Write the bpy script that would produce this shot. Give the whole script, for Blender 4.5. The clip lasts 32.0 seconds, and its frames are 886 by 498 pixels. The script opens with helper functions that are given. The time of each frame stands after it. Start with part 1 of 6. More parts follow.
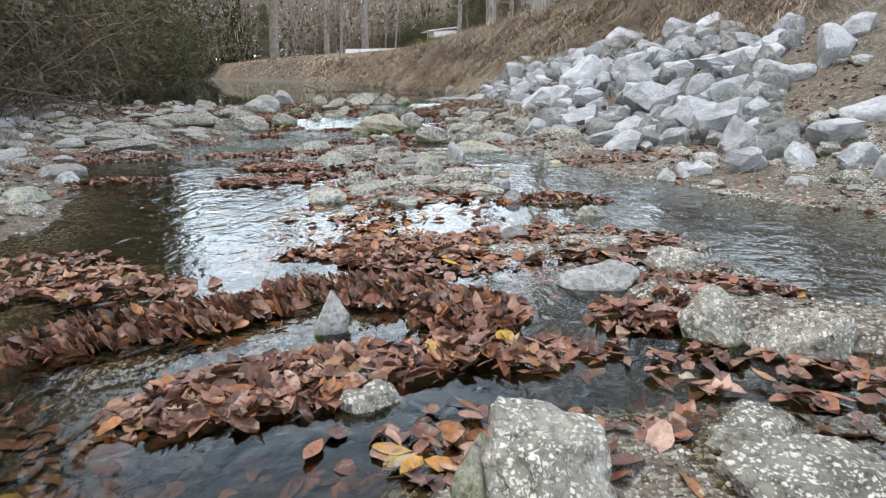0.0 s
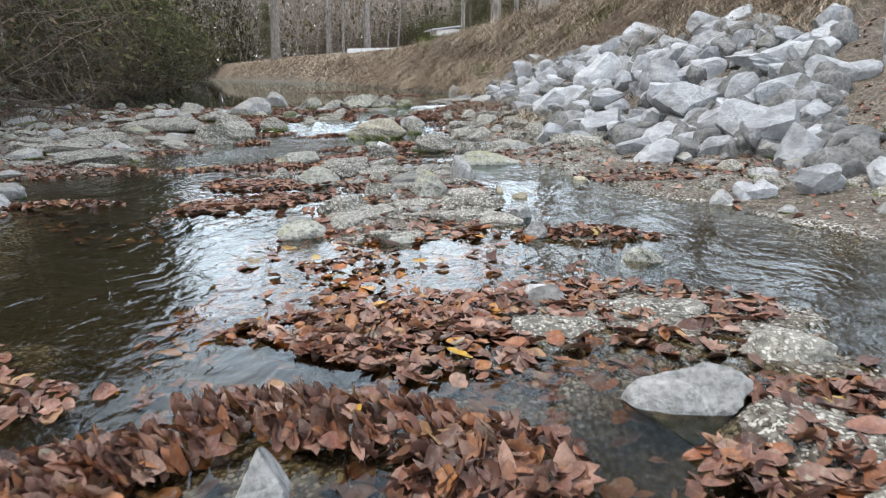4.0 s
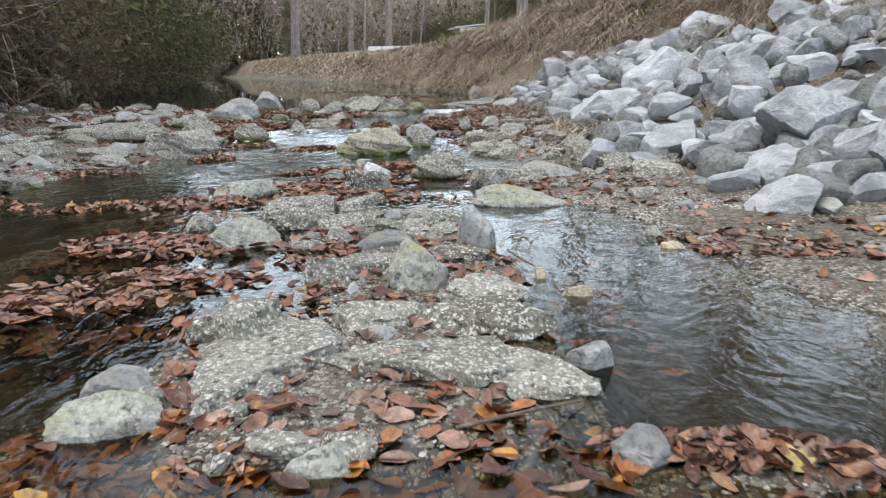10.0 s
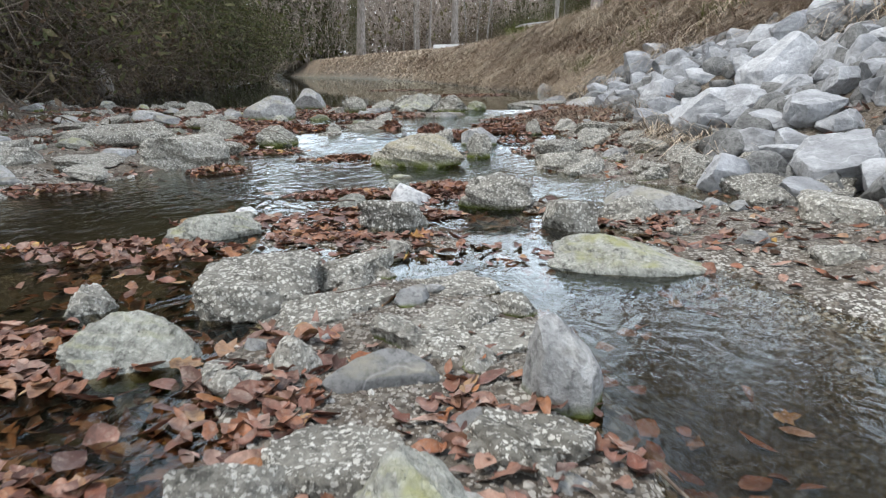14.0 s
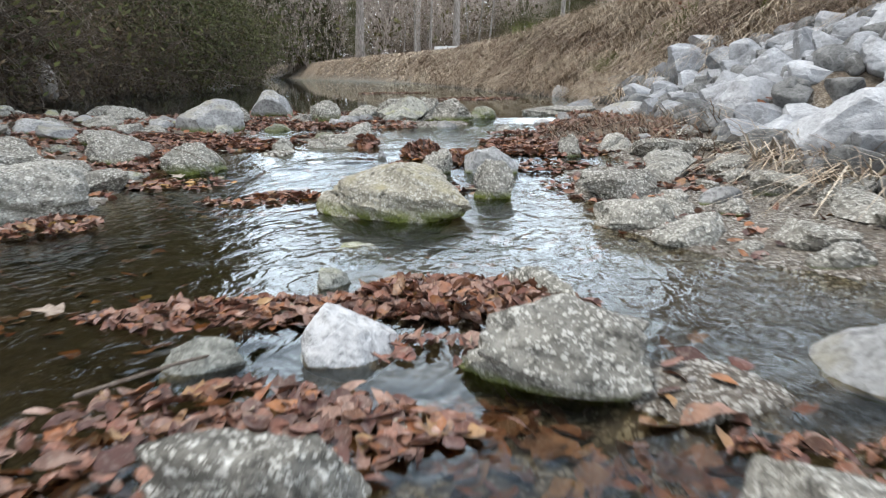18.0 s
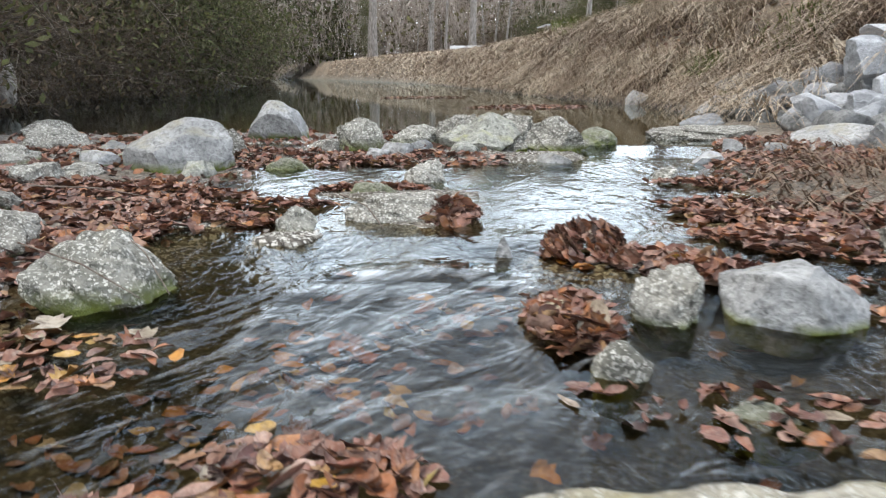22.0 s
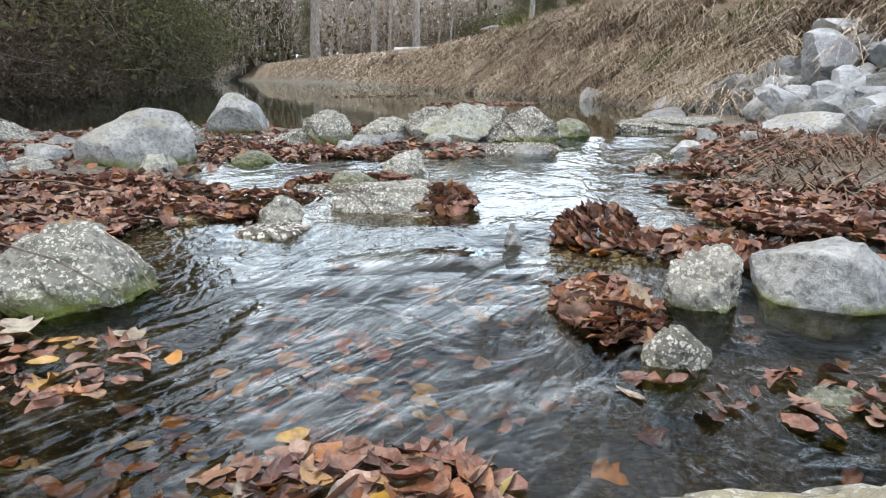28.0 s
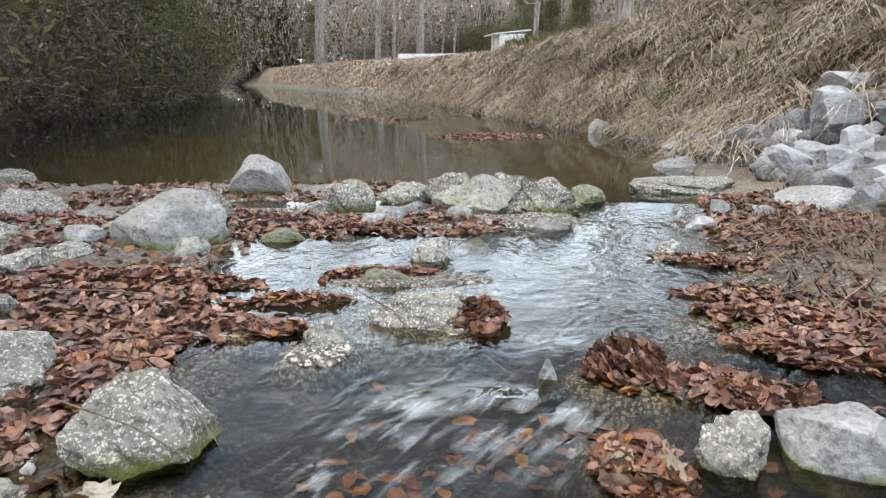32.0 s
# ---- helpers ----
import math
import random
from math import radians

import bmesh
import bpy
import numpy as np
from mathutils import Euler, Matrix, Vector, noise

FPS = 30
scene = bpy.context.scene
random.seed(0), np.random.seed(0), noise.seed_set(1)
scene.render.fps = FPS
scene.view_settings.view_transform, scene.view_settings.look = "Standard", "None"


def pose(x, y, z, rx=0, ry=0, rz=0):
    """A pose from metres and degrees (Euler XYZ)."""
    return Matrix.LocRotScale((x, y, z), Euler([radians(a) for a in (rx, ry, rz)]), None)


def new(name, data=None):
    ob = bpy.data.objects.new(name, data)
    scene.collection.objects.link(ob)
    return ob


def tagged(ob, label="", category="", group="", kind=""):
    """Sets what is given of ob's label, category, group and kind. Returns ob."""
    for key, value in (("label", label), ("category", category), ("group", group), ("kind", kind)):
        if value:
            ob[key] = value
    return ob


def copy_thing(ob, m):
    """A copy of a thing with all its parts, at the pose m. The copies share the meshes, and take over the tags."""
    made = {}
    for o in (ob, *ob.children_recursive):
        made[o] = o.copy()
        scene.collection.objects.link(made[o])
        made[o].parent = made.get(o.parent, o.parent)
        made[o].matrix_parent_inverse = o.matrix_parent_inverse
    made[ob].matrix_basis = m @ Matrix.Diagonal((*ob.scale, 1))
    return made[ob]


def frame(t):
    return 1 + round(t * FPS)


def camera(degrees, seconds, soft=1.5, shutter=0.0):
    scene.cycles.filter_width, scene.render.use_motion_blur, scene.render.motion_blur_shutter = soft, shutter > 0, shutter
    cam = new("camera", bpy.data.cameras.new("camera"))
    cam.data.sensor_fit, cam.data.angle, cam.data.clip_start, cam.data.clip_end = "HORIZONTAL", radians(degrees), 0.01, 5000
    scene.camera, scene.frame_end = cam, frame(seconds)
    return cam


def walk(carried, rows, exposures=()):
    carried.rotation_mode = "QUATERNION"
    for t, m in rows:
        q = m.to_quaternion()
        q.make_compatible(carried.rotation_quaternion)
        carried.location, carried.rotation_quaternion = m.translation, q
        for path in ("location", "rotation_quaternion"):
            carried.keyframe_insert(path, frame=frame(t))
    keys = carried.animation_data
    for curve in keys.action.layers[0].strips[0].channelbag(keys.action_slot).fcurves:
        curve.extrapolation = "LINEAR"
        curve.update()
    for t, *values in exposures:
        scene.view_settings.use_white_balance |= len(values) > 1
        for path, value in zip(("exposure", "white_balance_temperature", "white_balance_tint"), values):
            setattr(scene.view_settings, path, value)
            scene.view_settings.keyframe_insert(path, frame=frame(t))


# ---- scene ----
# camera and its way: seconds, place, turn
cam = camera(65.5, 32.0, soft=1.2, shutter=0.5)
ROWS = [
    (0.0, 0.001, 0.001, 0.711, 75.48, 1.17, -0.29),
    (0.5, 0.005, 0.085, 0.716, 75.47, 1.33, -0.23),
    (1.0, -0.000, 0.174, 0.721, 75.45, 1.45, -0.20),
    (1.5, -0.005, 0.274, 0.724, 75.43, 1.51, -0.16),
    (2.0, -0.005, 0.375, 0.725, 75.41, 1.54, -0.14),
    (2.5, -0.005, 0.479, 0.724, 75.40, 1.51, -0.10),
    (3.0, -0.002, 0.578, 0.722, 75.38, 1.48, -0.08),
    (3.5, -0.001, 0.678, 0.718, 75.39, 1.46, -0.06),
    (5.5, 0.040, 1.230, 0.713, 75.53, 1.40, 0.04),
    (6.0, 0.054, 1.377, 0.710, 75.53, 1.38, 0.05),
    (6.5, 0.061, 1.509, 0.714, 75.50, 1.37, 0.06),
    (7.0, 0.067, 1.636, 0.714, 75.48, 1.36, 0.05),
    (7.5, 0.066, 1.757, 0.712, 75.46, 1.31, 0.06),
    (8.0, 0.063, 1.876, 0.715, 75.43, 1.25, 0.07),
    (8.5, 0.064, 2.002, 0.720, 75.39, 1.20, 0.08),
    (9.0, 0.070, 2.145, 0.722, 75.37, 1.11, 0.09),
    (9.5, 0.074, 2.310, 0.720, 75.36, 1.05, 0.54),
    (10.0, 0.075, 2.490, 0.694, 75.41, 1.00, 1.87),
    (10.5, 0.081, 2.682, 0.658, 75.45, 1.00, 3.60),
    (11.0, 0.094, 2.885, 0.631, 75.53, 0.97, 5.74),
    (11.5, 0.096, 3.086, 0.620, 75.57, 1.01, 7.05),
    (12.0, 0.099, 3.273, 0.620, 75.55, 0.98, 7.10),
    (12.5, 0.098, 3.437, 0.626, 75.53, 0.96, 7.11),
    (13.0, 0.080, 3.571, 0.630, 75.50, 0.94, 7.12),
    (13.5, 0.060, 3.689, 0.633, 75.47, 0.94, 7.15),
    (14.0, 0.045, 3.810, 0.635, 75.44, 0.93, 7.20),
    (14.5, 0.024, 3.964, 0.635, 75.47, 0.90, 7.22),
    (16.5, -0.070, 4.849, 0.570, 75.67, 0.76, 7.25),
    (17.0, -0.092, 5.100, 0.576, 75.69, 0.76, 7.27),
    (17.5, -0.121, 5.397, 0.571, 75.71, 0.81, 7.30),
    (18.0, -0.161, 5.751, 0.569, 75.71, 0.82, 7.33),
    (18.5, -0.228, 6.095, 0.559, 75.73, 0.85, 7.36),
    (19.0, -0.306, 6.422, 0.549, 75.75, 0.90, 7.43),
    (19.5, -0.378, 6.744, 0.545, 75.80, 0.87, 7.50),
    (20.0, -0.457, 7.046, 0.550, 75.80, 0.78, 7.54),
    (20.5, -0.564, 7.331, 0.563, 75.79, 0.77, 7.76),
    (21.0, -0.690, 7.572, 0.576, 75.76, 0.74, 7.97),
    (21.5, -0.833, 7.786, 0.590, 75.75, 0.66, 8.03),
    (22.0, -0.985, 7.968, 0.599, 75.73, 0.61, 8.08),
    (22.5, -1.103, 8.098, 0.601, 75.74, 0.59, 8.16),
    (23.0, -1.146, 8.127, 0.592, 75.77, 0.60, 8.22),
    (23.5, -1.154, 8.115, 0.588, 75.81, 0.60, 8.26),
    (24.0, -1.150, 8.096, 0.585, 75.83, 0.57, 5.90),
    (24.5, -1.153, 8.080, 0.586, 75.83, 0.52, 4.78),
    (25.0, -1.156, 8.067, 0.584, 75.84, 0.53, 4.47),
    (25.5, -1.157, 8.051, 0.577, 75.87, 0.55, 4.51),
    (27.5, -1.175, 8.058, 0.537, 75.85, 0.62, 3.48),
    (28.0, -1.167, 8.076, 0.529, 75.86, 0.63, 3.45),
    (28.5, -1.160, 8.088, 0.519, 75.87, 0.66, 3.49),
    (29.0, -1.161, 8.079, 0.510, 75.88, 0.64, 3.53),
    (29.5, -1.169, 8.057, 0.504, 75.90, 0.62, 3.54),
    (30.0, -1.185, 8.044, 0.599, 75.87, 0.58, 3.58),
    (30.5, -1.205, 8.033, 0.751, 75.91, 0.54, 3.61),
    (31.0, -1.229, 8.030, 0.773, 75.94, 0.51, 3.62),
    (31.5, -1.250, 8.036, 0.871, 75.95, 0.48, 3.64),
    (32.0, -1.271, 8.053, 0.934, 75.99, 0.45, 3.66),
]
# the camera opens up a little as it comes under the trees
walk(cam, [(r[0], pose(*r[1:])) for r in ROWS], [(0.0, 1.04), (6.0, 1.02), (13.0, 0.96), (17.0, 1.05), (20.0, 1.2), (25.0, 1.3), (32.0, 1.31)])

# ---- light: an overcast late-autumn day ----
world = bpy.data.worlds.new("world")
scene.world = world
world.use_nodes = True
wn, wl = world.node_tree.nodes, world.node_tree.links
sky = wn.new("ShaderNodeTexSky")
sky.sky_type = "NISHITA"
sky.sun_disc = False
sky.sun_elevation, sky.sun_rotation = radians(68), radians(250)
sky.air_density, sky.dust_density, sky.ozone_density = 1.0, 4.0, 1.0
wn["Background"].inputs["Strength"].default_value = 0.12
# cloud cover evens the blue sky out to a pale grey
veil = wn.new("ShaderNodeMix")
veil.data_type = "RGBA"
veil.inputs[0].default_value = 0.8
# thin cloud: bright haze low down, duller overhead
where, parts_of, cloud = wn.new("ShaderNodeTexCoord"), wn.new("ShaderNodeSeparateXYZ"), wn.new("ShaderNodeValToRGB")
wl.new(where.outputs["Generated"], parts_of.inputs[0])
wl.new(parts_of.outputs[2], cloud.inputs[0])
cloud.color_ramp.interpolation = "EASE"
cloud.color_ramp.elements[0].position, cloud.color_ramp.elements[0].color = 0.12, (21.0, 22.2, 23.8, 1)
cloud.color_ramp.elements[1].position, cloud.color_ramp.elements[1].color = 0.68, (3.4, 4.2, 5.4, 1)
wl.new(cloud.outputs[0], veil.inputs[7])
wl.new(sky.outputs[0], veil.inputs[6])
wl.new(veil.outputs[2], wn["Background"].inputs["Color"])
sun = new("sun", bpy.data.lights.new("sun", "SUN"))
sun.data.energy, sun.data.angle, sun.data.color = 1.8, radians(24), (1.0, 0.96, 0.9)
sun.matrix_world = pose(0, 0, 30, 22, 0, -70)

# ---- materials ----
def material(name, rough=0.8, spec=0.4):
    m = bpy.data.materials.new(name)
    m.use_nodes = True
    b = m.node_tree.nodes["Principled BSDF"]
    b.inputs["Roughness"].default_value = rough
    b.inputs["Specular IOR Level"].default_value = spec
    return m, m.node_tree.nodes, m.node_tree.links, b


def tex(n, l, kind, scale, detail=4.0, coord="Object", rough=0.55):
    c = n.new("ShaderNodeTexCoord")
    t = n.new("ShaderNodeTexNoise" if kind == "noise" else "ShaderNodeTexVoronoi")
    t.inputs["Scale"].default_value = scale
    if kind == "noise":
        t.inputs["Detail"].default_value, t.inputs["Roughness"].default_value = detail, rough
    if coord == "World":
        g = n.new("ShaderNodeNewGeometry")
        l.new(g.outputs["Position"], t.inputs["Vector"])
    else:
        l.new(c.outputs[coord], t.inputs["Vector"])
    return t


def ramp(n, l, source, *stops):
    r = n.new("ShaderNodeValToRGB")
    e = r.color_ramp.elements
    while len(e) < len(stops):
        e.new(0.5)
    for k, (at, col) in enumerate(stops):
        e[k].position = at
        e[k].color = (*col, 1) if len(col) == 3 else col
    l.new(source, r.inputs[0])
    return r.outputs[0]


def mix(n, l, fac, a, b, blend="MIX"):
    x = n.new("ShaderNodeMix")
    x.data_type, x.blend_type = "RGBA", blend
    for k, v in ((0, fac), (6, a), (7, b)):
        if isinstance(v, (int, float)):
            x.inputs[k].default_value = v
        elif isinstance(v, tuple):
            x.inputs[k].default_value = (*v, 1)
        else:
            l.new(v, x.inputs[k])
    return x.outputs[2]


def maths(n, l, op, a, b=0.5, clamp=False):
    x = n.new("ShaderNodeMath")
    x.operation, x.use_clamp = op, clamp
    for k, v in ((0, a), (1, b)):
        if isinstance(v, (int, float)):
            x.inputs[k].default_value = v
        else:
            l.new(v, x.inputs[k])
    return x.outputs[0]


def bump(n, l, b, height, strength=0.5, distance=0.01, before=None):
    x = n.new("ShaderNodeBump")
    x.inputs["Strength"].default_value, x.inputs["Distance"].default_value = strength, distance
    l.new(height, x.inputs["Height"])
    if before is not None:
        l.new(before, x.inputs["Normal"])
    if b is not None:
        l.new(x.outputs[0], b.inputs["Normal"])
    return x.outputs[0]


def up_mask(n, l, low, high):
    g = n.new("ShaderNodeNewGeometry")
    s = n.new("ShaderNodeSeparateXYZ")
    l.new(g.outputs["Normal"], s.inputs[0])
    return ramp(n, l, s.outputs[2], (low, (0, 0, 0)), (high, (1, 1, 1)))


def chip_cells(n, l, scale, warp):
    """Ragged cells for chips and pits: the distance to each one's middle, and its size by chance."""
    g, w = n.new("ShaderNodeNewGeometry"), tex(n, l, "noise", scale * 0.7, 3, "World", 0.7)
    shift = n.new("ShaderNodeVectorMath")
    shift.operation = "MULTIPLY_ADD"
    l.new(w.outputs["Color"], shift.inputs[0])
    shift.inputs[1].default_value = (warp, warp, warp)
    l.new(g.outputs["Position"], shift.inputs[2])
    v = n.new("ShaderNodeTexVoronoi")
    v.inputs["Scale"].default_value = scale
    l.new(shift.outputs[0], v.inputs["Vector"])
    s = n.new("ShaderNodeSeparateColor")
    l.new(v.outputs["Color"], s.inputs[0])
    rag = tex(n, l, "noise", scale * 2.2, 2, "World", 0.7)
    away = maths(n, l, "ADD", v.outputs["Distance"], maths(n, l, "MULTIPLY", maths(n, l, "SUBTRACT", rag.outputs[0], 0.5), 0.75))
    return away, maths(n, l, "ADD", maths(n, l, "MULTIPLY", s.outputs[0], 0.5), 0.08)


def stone_material(name, dark, light, speckle=0.0, lichen=None, moss=0.0, grain=0.7):
    """Weathered limestone: clouds of two tones, veins, pale fossil chips, lichen on top and moss at the foot."""
    m, n, l, b = material(name, 0.88, 0.25)
    big, fine = tex(n, l, "noise", 7, 6, "World"), tex(n, l, "noise", 48, 6, "World", 0.65)
    col = ramp(n, l, big.outputs[0], (0.32, dark), (0.66, light))
    info = n.new("ShaderNodeObjectInfo")
    col = mix(n, l, 0.42, col, ramp(n, l, info.outputs["Random"], (0.0, tuple(c * 0.66 for c in dark)), (1.0, tuple(min(1, c * 1.12) for c in light))))
    col = mix(n, l, ramp(n, l, fine.outputs[0], (0.45, (0, 0, 0)), (0.7, (grain, grain, grain))), col, tuple(c * 0.3 for c in dark))
    vein = tex(n, l, "noise", 3.2, 3, "World")
    band = maths(n, l, "ABSOLUTE", maths(n, l, "SUBTRACT", vein.outputs[0], 0.5))
    col = mix(n, l, ramp(n, l, band, (0.0, (0.22, 0.22, 0.22)), (0.012, (0, 0, 0))), col, tuple(min(1, c * 1.5) for c in light))
    height = fine.outputs[0]
    if speckle:
        chips, size = chip_cells(n, l, 98, 0.02)
        patch = tex(n, l, "noise", 11, 3, "World")
        mask = ramp(n, l, maths(n, l, "SUBTRACT", chips, size), (0.0, (1, 1, 1)), (0.07, (0, 0, 0)))
        mask = maths(n, l, "MULTIPLY", mask, ramp(n, l, patch.outputs[0], (0.30, (0.12, 0.12, 0.12)), (0.46, (speckle, speckle, speckle))))
        col = mix(n, l, mask, col, ramp(n, l, fine.outputs[0], (0.35, (0.66, 0.645, 0.59)), (0.65, (0.46, 0.44, 0.38))))
        pits = tex(n, l, "noise", 30, 4, "World", 0.7)
        col = mix(n, l, ramp(n, l, pits.outputs[0], (0.56, (0, 0, 0)), (0.68, (0.85, 0.85, 0.85))), col, tuple(c * 0.25 for c in dark))
        height = maths(n, l, "ADD", height, maths(n, l, "MULTIPLY", mask, 0.55))
    if lichen:
        spots = tex(n, l, "noise", 9, 5, "World")
        cover = maths(n, l, "MULTIPLY", up_mask(n, l, 0.55, 0.9), ramp(n, l, spots.outputs[0], (0.48, (0, 0, 0)), (0.66, (0.75, 0.75, 0.75))))
        col = mix(n, l, cover, col, lichen)
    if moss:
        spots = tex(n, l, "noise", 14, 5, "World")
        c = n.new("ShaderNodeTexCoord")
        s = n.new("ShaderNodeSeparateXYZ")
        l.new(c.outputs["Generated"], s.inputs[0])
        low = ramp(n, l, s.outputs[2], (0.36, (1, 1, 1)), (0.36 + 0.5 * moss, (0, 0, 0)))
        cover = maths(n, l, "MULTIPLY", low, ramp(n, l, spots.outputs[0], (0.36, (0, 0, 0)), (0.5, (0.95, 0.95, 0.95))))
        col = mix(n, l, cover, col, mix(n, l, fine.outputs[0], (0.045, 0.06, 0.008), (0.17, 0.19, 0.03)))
    l.new(col, b.inputs["Base Color"])
    first = bump(n, l, None, big.outputs[0], 0.6, 0.03)
    bump(n, l, b, height, 1.0, 0.014, first)
    return m


STONE = {
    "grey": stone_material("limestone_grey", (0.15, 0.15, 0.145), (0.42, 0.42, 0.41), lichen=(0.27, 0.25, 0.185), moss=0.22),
    "rip": stone_material("limestone_pale", (0.16, 0.164, 0.17), (0.50, 0.51, 0.52), grain=0.32),
    # same stone as the riprap, darkened so the gaps look shaded
    "rubble": stone_material("limestone_rubble_shaded", (0.11, 0.11, 0.105), (0.33, 0.33, 0.32)),
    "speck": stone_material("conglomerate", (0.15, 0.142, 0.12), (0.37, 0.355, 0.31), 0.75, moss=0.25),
    "slab": stone_material("conglomerate_slab", (0.14, 0.13, 0.108), (0.36, 0.345, 0.30), 0.95),
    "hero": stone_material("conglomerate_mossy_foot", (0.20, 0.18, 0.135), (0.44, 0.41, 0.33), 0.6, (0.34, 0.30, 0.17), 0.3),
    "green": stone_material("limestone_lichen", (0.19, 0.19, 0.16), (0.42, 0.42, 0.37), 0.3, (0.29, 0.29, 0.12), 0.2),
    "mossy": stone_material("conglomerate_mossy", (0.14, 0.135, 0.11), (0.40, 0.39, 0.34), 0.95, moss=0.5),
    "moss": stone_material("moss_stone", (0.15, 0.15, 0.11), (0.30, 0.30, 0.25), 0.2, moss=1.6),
    "tan": stone_material("sandstone_tan", (0.27, 0.235, 0.16), (0.50, 0.45, 0.34)),
    "white": stone_material("quartz_white", (0.42, 0.42, 0.415), (0.66, 0.66, 0.65)),
}
for k, v in (("wedge", "grey"), ("block", "grey"), ("flat", "slab"), ("long", "slab")):
    STONE[k] = STONE[v]


def ground_material():
    """Gravel, soil and leaf mould: wet and dark below the water, dry on the bars, brown humus on the banks."""
    m, n, l, b = material("creek_ground", 0.9, 0.3)
    a_wet, a_soil, a_straw, a_silt = (n.new("ShaderNodeAttribute") for k in range(4))
    a_wet.attribute_name, a_soil.attribute_name, a_straw.attribute_name, a_silt.attribute_name = "wet", "soil", "straw", "silt"
    big, fine = tex(n, l, "noise", 2.2, 6, "World"), tex(n, l, "noise", 26, 6, "World", 0.65)
    peb = tex(n, l, "voronoi", 44, coord="World")
    gravel = ramp(n, l, peb.outputs["Color"], (0.15, (0.085, 0.078, 0.066)), (0.5, (0.18, 0.168, 0.143)), (0.85, (0.32, 0.305, 0.27)))
    gravel = mix(n, l, ramp(n, l, peb.outputs["Distance"], (0.28, (0, 0, 0)), (0.62, (0.9, 0.9, 0.9))), gravel, (0.03, 0.026, 0.021))
    gravel = mix(n, l, ramp(n, l, fine.outputs[0], (0.42, (0.0, 0.0, 0.0)), (0.7, (0.6, 0.6, 0.6))), gravel, (0.115, 0.10, 0.078))
    chips, size = chip_cells(n, l, 80, 0.02)
    patch = tex(n, l, "noise", 5, 3, "World")
    shell = ramp(n, l, maths(n, l, "SUBTRACT", chips, size), (0.0, (1, 1, 1)), (0.06, (0, 0, 0)))
    shell = maths(n, l, "MULTIPLY", shell, ramp(n, l, patch.outputs[0], (0.34, (0.2, 0.2, 0.2)), (0.5, (0.9, 0.9, 0.9))))
    gravel = mix(n, l, shell, gravel, (0.56, 0.545, 0.49))
    gravel = mix(n, l, ramp(n, l, big.outputs[0], (0.32, (0.55, 0.55, 0.55)), (0.66, (0, 0, 0))), gravel, (0.075, 0.06, 0.046))
    bed = mix(n, l, fine.outputs[0], (0.008, 0.007, 0.004), (0.050, 0.042, 0.022))
    bed = mix(n, l, ramp(n, l, peb.outputs["Distance"], (0.1, (0.7, 0.7, 0.7)), (0.35, (0, 0, 0))), bed, (0.085, 0.073, 0.044))
    bed = mix(n, l, maths(n, l, "MULTIPLY", shell, 0.18), bed, (0.30, 0.29, 0.24))
    humus = ramp(n, l, fine.outputs[0], (0.3, (0.028, 0.021, 0.015)), (0.52, (0.085, 0.066, 0.048)), (0.72, (0.20, 0.165, 0.125)))
    thatch, clump = tex(n, l, "noise", 60, 4, "World", 0.7), tex(n, l, "noise", 1.3, 4, "World", 0.6)
    straw = ramp(n, l, thatch.outputs[0], (0.3, (0.04, 0.03, 0.021)), (0.5, (0.17, 0.13, 0.09)), (0.7, (0.38, 0.31, 0.22)))
    humus = mix(n, l, maths(n, l, "MULTIPLY", a_straw.outputs["Fac"], ramp(n, l, clump.outputs[0], (0.40, (0.1, 0.1, 0.1)), (0.56, (0.85, 0.85, 0.85)))), humus, straw)
    bed = mix(n, l, a_silt.outputs["Fac"], bed, mix(n, l, fine.outputs[0], (0.06, 0.048, 0.02), (0.14, 0.112, 0.05)))
    col = mix(n, l, a_wet.outputs["Fac"], gravel, bed)
    col = mix(n, l, a_soil.outputs["Fac"], col, humus)
    l.new(col, b.inputs["Base Color"])
    l.new(ramp(n, l, a_wet.outputs["Fac"], (0.0, (0.92, 0.92, 0.92)), (1.0, (0.45, 0.45, 0.45))), b.inputs["Roughness"])
    first = bump(n, l, None, peb.outputs["Distance"], -0.7, 0.012)
    bump(n, l, b, fine.outputs[0], 0.6, 0.012, first)
    return m


